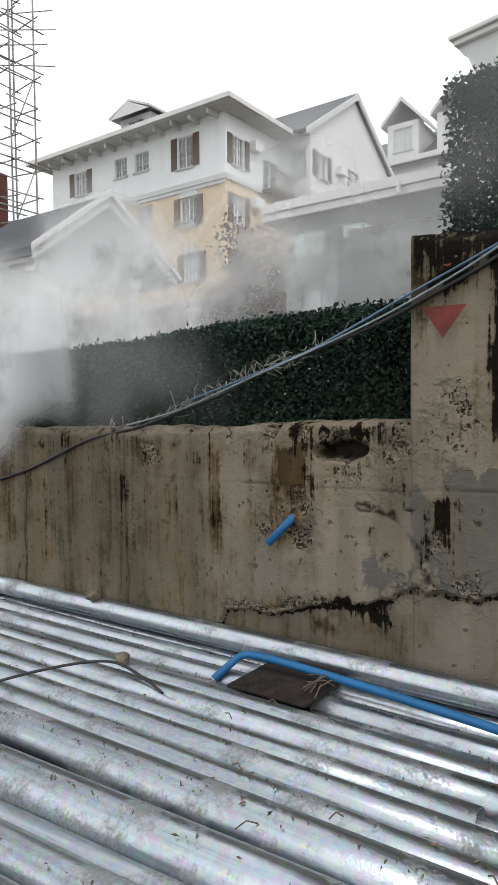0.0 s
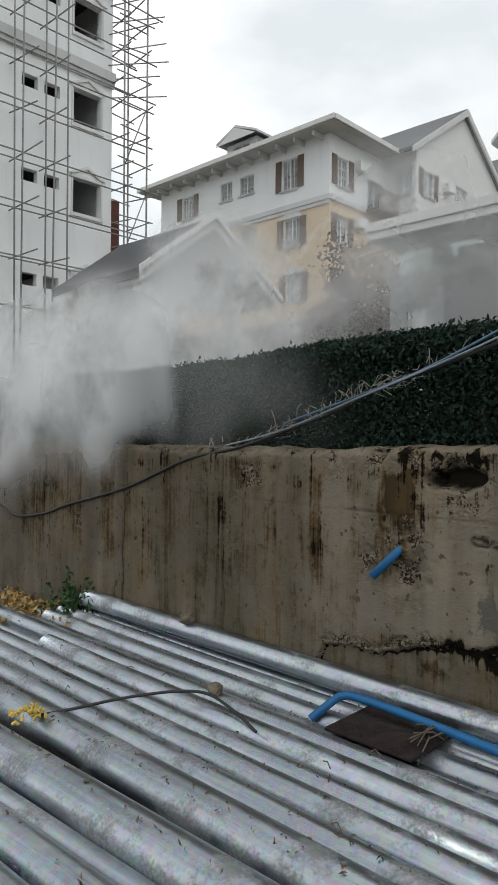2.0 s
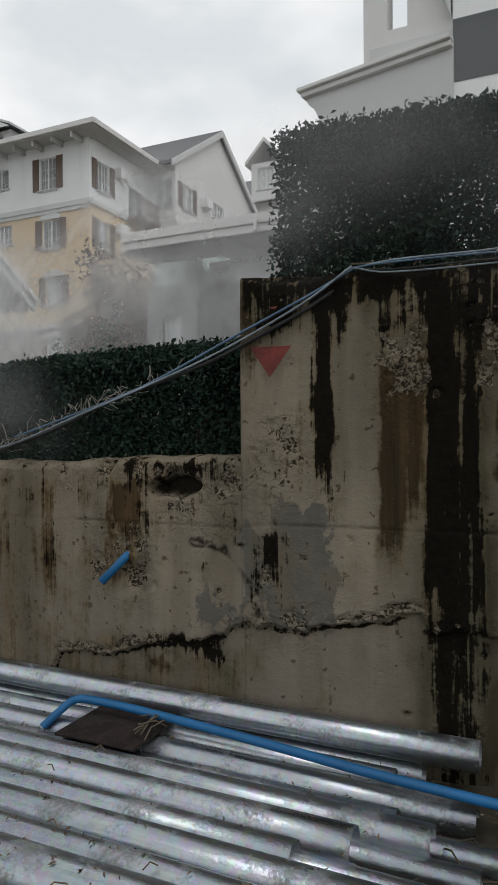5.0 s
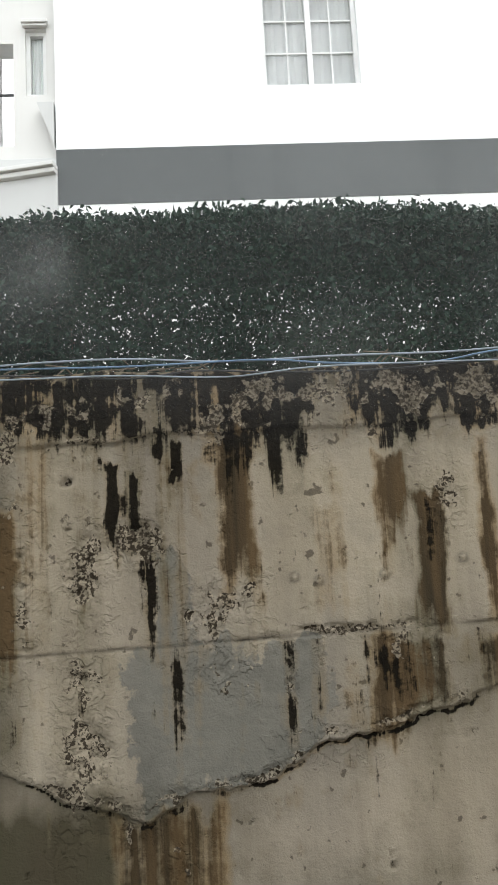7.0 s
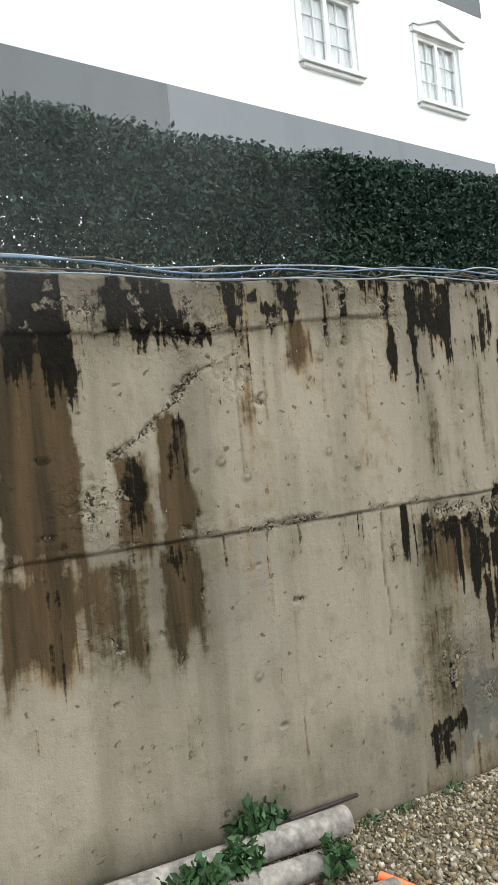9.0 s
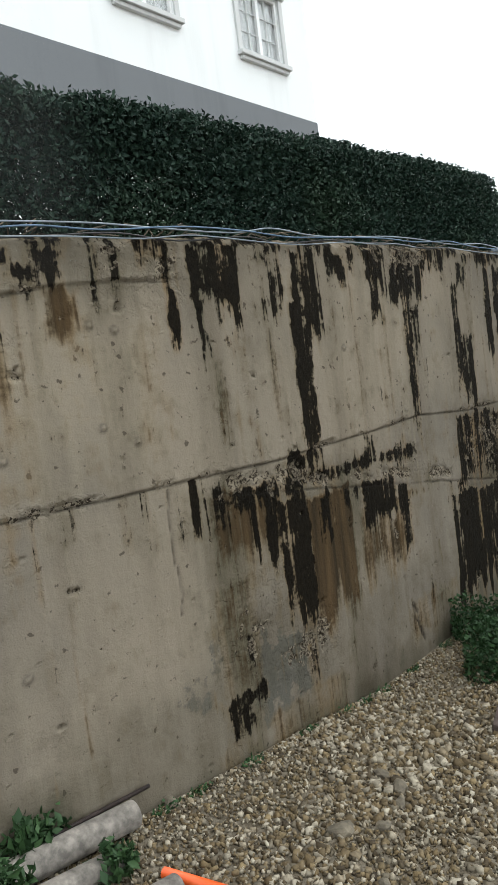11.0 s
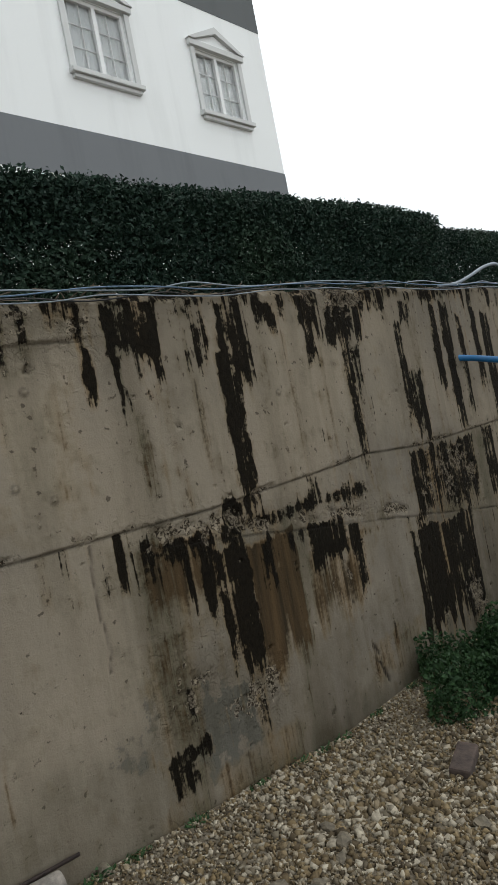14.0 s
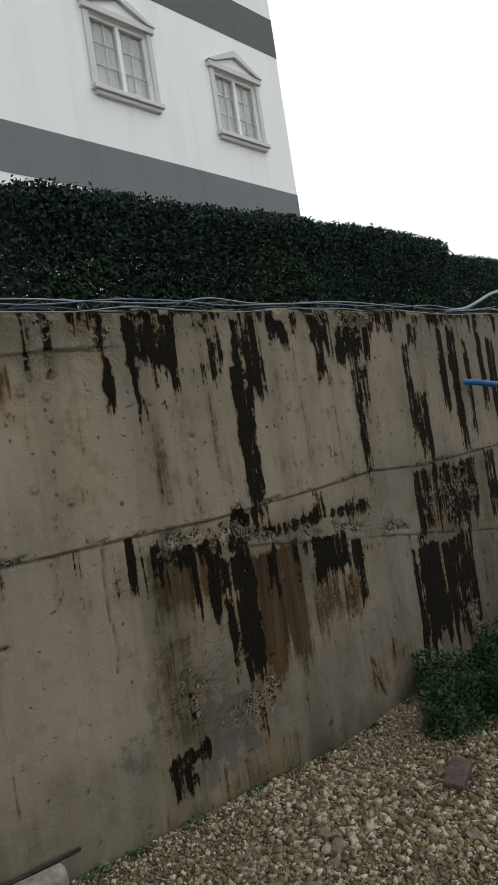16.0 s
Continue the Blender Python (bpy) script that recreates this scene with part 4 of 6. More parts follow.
# terraces held by the wall
def terrace_z(x, y):
    high = np.interp(x, [-0.6, -0.45], [1.0, 0.0])
    return np.where(high > 0.5, LOW_TOP - 0.06, top_z(x) - 0.07) + 0.02 * field(x, y, 290, 2, 2, 3)


sheet("terrace_low", steps((-400, -20, 20), (-20, -0.28, 0.5)), steps((0.22, 4, 0.25), (4, 60, 2), (60, 400, 20)), terrace_z, M_GRAVEL, "earth terrace behind the low wall", "ground")
sheet("terrace_high", steps((-0.3, 14, 0.5), (14, 400, 20)), steps((0.22, 4, 0.25), (4, 60, 2), (60, 400, 20)), terrace_z, M_GRAVEL, "earth terrace behind the tall wall", "ground")
mesh_object("wall_step", boxes((-0.52, -0.28, 0.22, 8.0, 1.0, 2.13)), M_OLDW)
tagged(bpy.data.objects["wall_step"], "grey retaining return between the two terraces", "retaining wall", "", "structure")

# ---- pipes ----
def steel_pipe(y, z, x0, x1, r=0.057, skew=0.0):
    ob = thing("steel_pipe", pose(x0, y + skew * (x0 + 1.4), z, 0, 0, math.degrees(skew)), "galvanized steel pipe lying in the stack by the wall", "pipe", "stacked pipes")
    n = 5
    pts = [(k / n * (x1 - x0), 0.004 * math.sin(k * 2.1 + y * 40), 0) for k in range(n + 1)]
    part("barrel", tube(pts, r, 28, r - 0.0045), M_GALV, ob, smooth=True)
    return ob


pipe_rng = random.Random(4)
# across the stack from the wall: y, height of the top, radius, left end, right end
for y, top, r, x0, x1 in ((-0.078, 0.582, 0.054, -3.25, 0.39), (-0.150, 0.468, 0.050, -3.40, 0.12), (-0.245, 0.458, 0.060, -3.42, 0.40), (-0.355, 0.440, 0.048, -5.0, 0.17),
                          (-0.462, 0.478, 0.056, -5.2, 0.30), (-0.585, 0.490, 0.062, -2.85, 0.10), (-0.704, 0.478, 0.054, -5.1, -0.04), (-0.820, 0.490, 0.060, -5.3, 0.42), (-0.940, 0.484, 0.058, -5.0, 0.62)):
    steel_pipe(y, top - r, x0 + pipe_rng.uniform(-0.04, 0.04), x1, r)
for y, top, r, x0, x1, skew in ((-1.086, 0.512, 0.084, -5.2, 0.55, 0.015), (-1.302, 0.512, 0.085, -5.3, 0.50, 0.04), (-1.432, 0.452, 0.041, -5.1, 0.66, 0.055), (-1.545, 0.490, 0.070, -5.2, 0.6, 0.055), (-1.69, 0.490, 0.070, -5.2, 0.58, 0.055)):
    steel_pipe(y, top - r, x0, x1, r, skew)
steel_pipe(-0.062, 0.418, -3.3, 0.2, 0.055)
for y, x1 in ((-0.41, 0.52), (-0.53, 0.44), (-0.65, 0.50), (-0.78, 0.30), (-0.19, 0.30)):
    steel_pipe(y, 0.375, -4.6, x1, 0.040)


def round_bar(name, pts, r, material, label, category, part_name, bore=0.0, sides=14):
    ob = thing(name, Matrix.Translation(pts[0]), label, category)
    base = Vector(pts[0])
    part(part_name, tube([Vector(p) - base for p in pts], r, sides, bore), material, ob, smooth=True)
    return ob


round_bar("blue_water_pipe", smooth_line([(-1.285, -0.315, 0.435), (-1.24, -0.255, 0.49), (-1.205, -0.215, 0.522), (-1.12, -0.20, 0.53), (-0.8, -0.215, 0.528), (-0.3, -0.255, 0.517), (0.1, -0.285, 0.503), (0.45, -0.28, 0.485), (0.85, -0.22, 0.435), (1.3, -0.17, 0.385), (2.2, -0.12, 0.30)], 5), 0.0165, M_BLUE, "bright blue plastic water pipe laid over the steel pipes", "pipe", "barrel", 0.0135)
round_bar("blue_drain_stub", [(-1.03, 0.06, 1.17), (-1.075, -0.02, 1.10), (-1.15, -0.10, 0.995)], 0.018, M_BLUE, "short blue plastic drain pipe sticking out of the wall", "pipe", "barrel", 0.015)
round_bar("blue_drain_far", [(7.24, 0.06, 1.875), (7.28, -0.12, 1.83), (7.31, -0.30, 1.776)], 0.024, M_BLUE, "blue plastic drain pipe sticking out high in the wall", "pipe", "barrel", 0.021)
round_bar("orange_pipe", [(3.31, -0.345, 0.095), (3.37, -0.56, 0.09), (3.435, -0.79, 0.085)], 0.018, M_ORANGE, "short orange plastic pipe lying on the gravel", "pipe", "barrel", 0.015)
for y, x1, r, z1 in ((-0.075, 3.40, 0.050, 0.15), (-0.215, 3.24, 0.042, 0.13), (-0.45, 3.28, 0.045, 0.105)):
    round_bar("old_pipe", [(1.6, y + 0.02, 0.34), (2.4, y + 0.01, 0.26), (x1, y, z1)], r, M_OLDPIPE, "weathered grey pipe half sunk beside the wall", "pipe", "barrel", r - 0.012, 20)
round_bar("rusty_rod", [(2.3, -0.02, 0.30), (2.9, -0.035, 0.24), (3.51, -0.03, 0.185)], 0.008, M_PLATE, "thin rusty rod leaning along the wall foot", "rod", "bar")

# ---- cables ----
def cable(points, r, material, label, per=6):
    ob = thing("cable", Matrix.Translation(points[0]), label, "cable")
    base = Vector(points[0])
    part("sheath", tube([p - base for p in smooth_line(points, per)], r, 7), material, ob, smooth=True)


cable([(-6.0, -0.04, 1.2), (-4.66, -0.035, 1.03), (-4.29, -0.035, 0.95), (-3.87, -0.035, 1.0), (-3.57, -0.035, 1.085), (-2.92, -0.035, 1.24), (-2.39, -0.03, 1.425), (-2.0, 0.0, 1.505), (-1.49, 0.03, 1.66), (-1.19, 0.0, 1.77), (-0.93, -0.03, 1.835), (-0.65, -0.04, 1.918), (-0.45, -0.04, 2.0), (-0.23, -0.035, 2.10), (-0.05, 0.0, 2.215)], 0.0085, M_BLACKC, "black cable slung along the low wall")
cable([(-1.75, 0.03, 1.62), (-1.3, 0.0, 1.74), (-0.93, -0.04, 1.845), (-0.5, -0.04, 2.03), (-0.23, -0.04, 2.145), (-0.05, -0.03, 2.235)], 0.0052, M_BLUEC, "blue cable rising over the end of the tall wall")


def along_top(seed, r, material, label, dz, dy):
    g = random.Random(seed)
    pts = [(-0.05, -0.03 + dy, 2.232)]
    x = 0.1
    while x < 9:
        pts.append((x, dy - 0.035 + g.uniform(-0.012, 0.012), float(top_z(x)) + dz + g.uniform(-0.016, 0.014)))
        x += g.uniform(0.22, 0.45)
    cable(pts, r, material, label, 5)


along_top(3, 0.0036, M_GREYC, "pale grey cable running along the top of the tall wall", 0.026, 0.0)
along_top(5, 0.0036, M_BLUEC, "blue cable running along the top of the tall wall", 0.012, -0.01)
along_top(11, 0.0030, M_GREYC, "thin pale cable drooping along the wall top", -0.02, -0.012)
along_top(17, 0.0034, M_BLACKC, "thin black cable along the wall top", -0.015, -0.004)

vine_rng = random.Random(27)
bm = bmesh.new()
for k in range(120):
    x = vine_rng.choice((vine_rng.uniform(-2.5, -0.75), vine_rng.gauss(-1.35, 0.25)))
    z = float(np.interp(x, [-2.5, -2.0, -1.49, -0.93, -0.65], [1.45, 1.52, 1.67, 1.85, 1.93]))
    a, ln = vine_rng.choice((vine_rng.uniform(0.1, 1.0), vine_rng.uniform(-0.6, 2.6))), vine_rng.uniform(0.02, 0.085)
    p = Vector((x, vine_rng.uniform(-0.04, 0.06), z + vine_rng.uniform(-0.02, 0.03)))
    q = p + Vector((ln * math.cos(a), vine_rng.uniform(-0.03, 0.03), ln * math.sin(a)))
    tube([p, (p + q) / 2 + Vector((vine_rng.uniform(-0.02, 0.02), 0, vine_rng.uniform(-0.015, 0.02))), q], vine_rng.uniform(0.001, 0.0022), 5, bm=bm)
tagged(mesh_object("dry_vine", bm, M_VINE), "pale dry vine tangled over the slung cables", "vine", "", "stuff")
cable([(-2.3, 0.02, 1.475), (-1.75, 0.0, 1.585), (-1.3, -0.02, 1.725), (-0.95, -0.05, 1.83), (-0.6, -0.05, 1.955), (-0.25, -0.05, 2.115), (-0.06, -0.035, 2.24)], 0.0045, M_GREYC, "pale grey cable rising beside the black cable")

# ---- hedges ----
hedge_rng = np.random.default_rng(8)


def hedge(name, x0, x1, y0, y1, bottom, topf, count, label, thin=0.0):
    """A clipped hedge: stems and a thick mass of small leaves, denser in its skin."""
    ob = thing(name, pose(0, 0, 0), label, "hedge")
    n = count
    u, v, w = hedge_rng.random(n), hedge_rng.random(n), hedge_rng.random(n)
    k = hedge_rng.random(n)
    v = np.where(k < 0.45, v * 0.22, v)
    w = np.where((k > 0.45) & (k < 0.68), 1 - 0.16 * w, w)
    x = x0 + (x1 - x0) * u
    bulge = 0.11 * field(x, w * 0.8, 300, 2.2, 2.2, 4)
    y = y0 + (y1 - y0) * v + bulge * (1 - v)
    b, t = bottom(x), topf(x) + 0.06 * field(x, y, 310, 3, 3, 4)
    z = b + (t - b) * w
    # rounded upper front edge and ragged foot
    y = y + 0.12 * np.clip((w - 0.8) / 0.2, 0, 1) ** 2 * (1 - v)
    keep = ~((w < 0.55) & (w > 0.05) & (hedge_rng.random(n) < thin * np.clip(-0.2 + 9 * field(x, z, 320, 7, 7, 3), 0, 3)))
    p = np.stack([x, y, z], 1)[keep]
    p += hedge_rng.normal(0, 0.012, p.shape)
    leaves("foliage", p, 0.027, M_HEDGE, hedge_rng, kind="stuff", parent=ob)
    bm = bmesh.new()
    g = random.Random(2)
    x = x0 + 0.15
    while x < x1 - 0.1:
        yy = g.uniform(y0 + 0.25, y1 - 0.2)
        z0 = float(bottom(np.array(x)))
        h = float(topf(np.array(x))) - z0
        tube([(x, yy, z0 - 0.08), (x + g.uniform(-0.05, 0.05), yy, z0 + 0.4 * h), (x + g.uniform(-0.12, 0.12), yy - g.uniform(0, 0.1), z0 + 0.85 * h)], 0.012, 6, bm=bm, taper=[1, 0.8, 0.3])
        x += g.uniform(0.16, 0.3)
    tagged(part("stem_mass", bm, M_BARK, ob, smooth=True), kind="stuff")


hedge("tall_hedge", -0.45, 7.7, 0.14, 0.92, lambda x: top_z(x) + 0.03, lambda x: np.interp(x, [-0.5, 2.0, 3.0, 4.0, 5.85, 6.8, 7.7], [2.92, 2.93, 2.87, 2.94, 3.05, 3.10, 3.10]), 270000, "dense dark green clipped hedge on top of the tall wall", 0.10)
hedge("far_hedge", 7.75, 12.0, 0.3, 1.1, lambda x: top_z(x) + 0.03, lambda x: 3.10 + 0.03 * (x - 7.7), 75000, "lower dark green hedge continuing along the wall")
hedge("low_hedge", -6.2, -0.53, 0.20, 0.80, lambda x: LOW_TOP + 0.0 * x, lambda x: np.interp(x, [-6, -2.4, -1.7, -0.5], [1.98, 1.99, 2.04, 2.055]), 150000, "dark green clipped hedge behind the low wall", 0.05)

# ---- buildings ----
def pierced(w, z0, z1, t, holes, u0=0.0):
    """A wall slab u0..w, z0..z1, t thick (inwards, +y) with rectangular holes (u0, u1, z0, z1)."""
    us = sorted({u0, w, *[h[0] for h in holes], *[h[1] for h in holes]})
    zs = sorted({z0, z1, *[h[2] for h in holes], *[h[3] for h in holes]})
    us, zs = [u for u in us if u0 <= u <= w], [z for z in zs if z0 <= z <= z1]
    bm = bmesh.new()

    def solid(i, k):
        if not (0 <= i < len(us) - 1 and 0 <= k < len(zs) - 1):
            return False
        cu, cz = (us[i] + us[i + 1]) / 2, (zs[k] + zs[k + 1]) / 2
        return not any(a < cu < b and c < cz < d for a, b, c, d in holes)

    def quad(*p):
        bm.faces.new([bm.verts.new(q) for q in p])

    for i in range(len(us) - 1):
        for k in range(len(zs) - 1):
            if not solid(i, k):
                continue
            a, b, c, d = us[i], us[i + 1], zs[k], zs[k + 1]
            quad((a, 0, c), (b, 0, c), (b, 0, d), (a, 0, d))
            quad((a, t, c), (a, t, d), (b, t, d), (b, t, c))
            if not solid(i - 1, k):
                quad((a, 0, c), (a, 0, d), (a, t, d), (a, t, c))
            if not solid(i + 1, k):
                quad((b, 0, c), (b, t, c), (b, t, d), (b, 0, d))
            if not solid(i, k - 1):
                quad((a, 0, c), (a, t, c), (b, t, c), (b, 0, c))
            if not solid(i, k + 1):
                quad((a, 0, d), (b, 0, d), (b, t, d), (a, t, d))
    bmesh.ops.remove_doubles(bm, verts=bm.verts, dist=0.0005)
    return bm


def stand(ob, m):
    ob.matrix_basis = m
    return ob


def window(parent, m, u0, u1, z0, z1, cols=2, rows=1, sill=True, hood="", shutters=False, curtain=True, split=True, deep=0.10, dark=False, fine=False):
    """A window in a hole: frame, bars, panes, sill, hood, shutters, curtain behind. m: the facade's pose."""
    w = new("window")
    w.parent, w.matrix_basis = parent, m
    f = 0.045
    bm = boxes((u0, u0 + f, deep - 0.03, deep + 0.03, z0, z1), (u1 - f, u1, deep - 0.03, deep + 0.03, z0, z1), (u0 + f, u1 - f, deep - 0.03, deep + 0.03, z0, z0 + f), (u0 + f, u1 - f, deep - 0.03, deep + 0.03, z1 - f, z1))
    um = (u0 + u1) / 2
    if split:
        box(bm, um - 0.03, um + 0.03, deep - 0.034, deep + 0.026, z0 + f, z1 - f)
    part("frame", bm, M_FRAME, w)
    if rows > 1 or cols > 2:
        bm = bmesh.new()
        b = 0.0028 if fine else 0.009
        for k in range(1, cols):
            u = u0 + f + (u1 - u0 - 2 * f) * k / cols
            if not (split and abs(u - um) < 0.03):
                box(bm, u - b, u + b, deep - 0.010, deep + 0.012, z0 + f, z1 - f)
        for k in range(1, rows):
            z = z0 + f + (z1 - z0 - 2 * f) * k / rows
            box(bm, u0 + f, u1 - f, deep - 0.008, deep + 0.010, z - b, z + b)
        part("glazing_grid", bm, M_FRAME, w)
    for a, b in (((u0 + f, um - 0.01), (um + 0.01, u1 - f)) if split else ((u0 + f, u1 - f),)):
        pane = part("pane", boxes((a, b, deep + 0.013, deep + 0.019, z0 + f, z1 - f)), M_GLASS, w)
        pane.visible_shadow = False
    if curtain:
        bm = bmesh.new()
        n = 26
        ring = [(u0 + (u1 - u0) * k / n, deep + 0.055 + 0.014 * math.sin(k * 1.9)) for k in range(n + 1)]
        lo = [bm.verts.new((u, y, z0 - 0.03)) for u, y in ring]
        hi = [bm.verts.new((u, y, z1 + 0.03)) for u, y in ring]
        for k in range(n):
            bm.faces.new((lo[k], lo[k + 1], hi[k + 1], hi[k]))
        bmesh.ops.solidify(bm, geom=list(bm.faces), thickness=0.004)
        part("curtain", bm, M_INSHADE if dark else M_CURTAIN, w)
    if sill:
        part("sill", boxes((u0 - 0.10, u1 + 0.10, -0.10, 0.05, z0 - 0.075, z0 - 0.012), (u0 - 0.06, u1 + 0.06, -0.06, 0.03, z0 - 0.13, z0 - 0.078), soft=0.008), M_TRIM, w)
    if hood:
        um2 = (u0 + u1) / 2
        part("lintel", boxes((u0 - 0.12, u1 + 0.12, -0.07, 0.02, z1 + 0.012, z1 + 0.10), soft=0.008), M_TRIM, w)
        if hood == "pediment":
            h = 0.30
            bm = prism([(u0 - 0.14, z1 + 0.104), (um2, z1 + 0.104 + h), (u1 + 0.14, z1 + 0.104), (u1 + 0.02, z1 + 0.104), (um2, z1 + h), (u0 - 0.02, z1 + 0.104)], -0.09, 0.02)
            part("pediment", bm, M_TRIM, w)
            part("tympanum", prism([(u0 - 0.02, z1 + 0.106), (um2, z1 + h - 0.01), (u1 + 0.02, z1 + 0.106)], -0.035, 0.015), M_WHITE, w)
        else:
            pts = [(um2 + (u1 - u0 + 0.3) / 2 * math.cos(a), z1 + 0.06 + 0.30 * math.sin(a)) for a in (math.pi * k / 10 for k in range(11))]
            part("arch", prism(pts, -0.06, 0.02), M_TRIM, w)
    if shutters:
        for a, b in ((u0 - 0.42, u0 - 0.03), (u1 + 0.03, u1 + 0.42)):
            bm = boxes((a, b, -0.045, -0.003, z0 - 0.02, z1 + 0.02))
            for k in range(9):
                z = z0 + (z1 - z0) * (k + 0.3) / 9
                box(bm, a + 0.04, b - 0.04, -0.062, -0.046, z, z + (z1 - z0) / 18)
            part("shutter", bm, M_SHUTTER, w)
    return w



# -- the white house above the tall wall --
FY = 4.632
house = thing("white_house", pose(0, FY, 2.0), "white rendered apartment house with dark grey bands", "building")
H0 = pose(0, 0, -2.0)
big = [(1.93, 3.02, 6.50, 7.78), (7.74, 8.70, 6.60, 7.60), (9.99, 10.92, 6.52, 7.50)]
stand(part("front_wall", pierced(11.64, 2.0, 12.6, 0.2, [big[0], big[1], big[2], (4.72, 5.27, 7.02, 7.78)], -0.352), M_WHITE, house), H0)
stand(part("band", boxes((-0.352, 5.64, -0.006, 0.0, 5.17, 5.80)), M_BAND, house, "dark grey painted band"), H0)
stand(part("band", boxes((5.645, 11.646, -0.006, 0.0, 5.17, 5.80)), M_BAND2, house, "greyer painted band"), H0)
stand(part("band", boxes((-0.352, 11.646, -0.006, 0.0, 8.19, 8.86)), M_BAND, house, "dark grey painted upper band"), H0)
stand(part("side_wall", boxes((11.44, 11.64, 0.2, 9.0, 2.0, 12.6)), M_WHITE, house), H0)
stand(part("side_wall", boxes((-0.352, -0.152, 0.2, 9.0, 2.0, 12.6)), M_WHITE, house), H0)
stand(part("band", boxes((11.64, 11.646, 0.0, 9.0, 5.17, 5.80)), M_BAND, house), H0)
stand(part("rear_wall", boxes((-0.152, 11.44, 8.8, 9.0, 2.0, 12.6)), M_WHITE, house), H0)
stand(part("roof", boxes((-0.7, 12.0, -0.4, 9.4, 12.6, 12.85)), M_ROOF, house), H0)
stand(part("inner_floor", boxes((-0.152, 11.44, 0.2, 8.8, 5.6, 5.7)), M_INSHADE, house), H0)
stand(part("inner_floor", boxes((-0.152, 11.44, 1.4, 1.5, 5.7, 12.6)), M_INSHADE, house), H0)
window(house, H0, *big[0], cols=4, rows=3, sill=False)
window(house, H0, 4.72, 5.27, 7.02, 7.78, cols=2, rows=2, deep=0.07, sill=False)
stand(part("sill", boxes((4.68, 5.31, -0.05, 0.0, 6.965, 7.01), soft=0.006), M_TRIM, house), H0)
window(house, H0, *big[1], cols=4, rows=3, fine=True, hood="pediment", deep=0.05)
window(house, H0, *big[2], cols=4, rows=3, fine=True, hood="pediment", deep=0.05)
for u0, u1, z0, z1 in big[1:3]:
    stand(part("surround", boxes((u0 - 0.085, u0 - 0.003, -0.035, 0.0, z0, z1), soft=0.006), M_TRIM, house), H0)
    stand(part("surround", boxes((u1 + 0.003, u1 + 0.085, -0.035, 0.0, z0, z1), soft=0.006), M_TRIM, house), H0)

# its entrance porch with a swept cornice and a pierced parapet
porch = thing("entrance_porch", pose(0, FY, 2.0), "grey porch with a swept cornice joined to the white house", "porch")
CO = pose(-0.36, -0.10, -2.0, 0, 0, -12) @ Matrix.Translation((0.36, 0.06, 0))
prof = [(-2.07, 5.50), (-2.05, 5.43), (-1.98, 5.38), (-1.93, 5.27), (-1.88, 5.14), (-1.80, 5.06), (-1.7, 5.02), (-1.7, 4.85), (-0.36, 4.85), (-0.36, 5.50)]
stand(part("cornice", prism(prof, 0.0, 2.2), M_TRIM, porch), CO)
stand(part("cornice_lip", boxes((-2.11, -0.36, -0.06, 2.2, 5.505, 5.56), soft=0.01), M_OLDW, porch), CO)
stand(part("cornice_lip", boxes((-2.15, -0.36, -0.10, 2.2, 5.565, 5.61), soft=0.01), M_OLDW, porch), CO)
stand(part("pier", pierced(-0.36, 5.615, 9.6, 0.25, [(-1.04, -0.83, 5.93, 7.15), (-0.70, -0.47, 6.52, 7.32)], -1.30) , M_OLDW, porch), pose(0, 0.12, -2.0))
stand(part("pier_side", boxes((-1.30, -1.1, 0.38, 0.6, 5.615, 9.6)), M_OLDW, porch), H0)
stand(part("pier_foot", boxes((-1.22, -0.36, 0.08, 0.118, 5.62, 5.76), soft=0.01), M_TRIM, porch), H0)
stand(part("column", boxes((-1.75, -1.45, 0.2, 0.5, 2.0, 4.85)), M_OLDW, porch), H0)
stand(part("column", boxes((-1.75, -1.45, 2.1, 2.4, 2.0, 4.85)), M_OLDW, porch), H0)
stand(part("bar", boxes((-1.04, -0.83, 0.2, 0.22, 6.58, 6.60)), M_BLACKC, porch), H0)
window(porch, pose(0, 0.12, -2.0), -0.70, -0.47, 6.52, 7.32, cols=2, rows=1, split=False, deep=0.08, sill=False)
stand(part("hood", boxes((-0.73, -0.44, 0.05, 0.115, 7.36, 7.40), (-0.72, -0.45, 0.07, 0.115, 7.33, 7.355), soft=0.006), M_OLDW, porch), H0)
stand(part("bracket", prism([(-0.55, 6.35), (-0.37, 6.35), (-0.37, 5.85)], -0.02, 0.10), M_TRIM, porch), H0)

# -- the cream house --
YX, YY, YW = -20.25, 24.5, 13.1
cream = thing("cream_house", pose(0, 0, 1.4) @ Matrix.Diagonal((1, 1, 0.958, 1)), "cream and white apartment house with brown shutters and hipped roof", "building")
C0 = pose(YX - YW, YY, -1.4)
c = lambda x: x - (YX - YW)  # noqa: E731
s_top = [(c(-31.35), c(-30.3), 14.85, 16.2), (c(-28.0), c(-27.05), 15.2, 16.25), (c(-26.45), c(-25.4), 15.2, 16.25), (c(-23.35), c(-22.3), 14.7, 16.35)]
s_mid = [(c(-28.0), c(-26.95), 12.2, 13.15), (c(-26.4), c(-25.2), 12.15, 13.2), (c(-23.2), c(-22.1), 11.6, 13.1)]
s_low = [(c(-23.0), c(-21.95), 8.65, 10.1), (c(-26.4), c(-25.2), 9.2, 10.2)]
s_gnd = [(c(-23.0), c(-21.9), 5.0, 6.9)]
stand(part("upper_wall", pierced(YW, 13.75, 17.0, 0.2, s_top), M_WHITE, cream), C0)
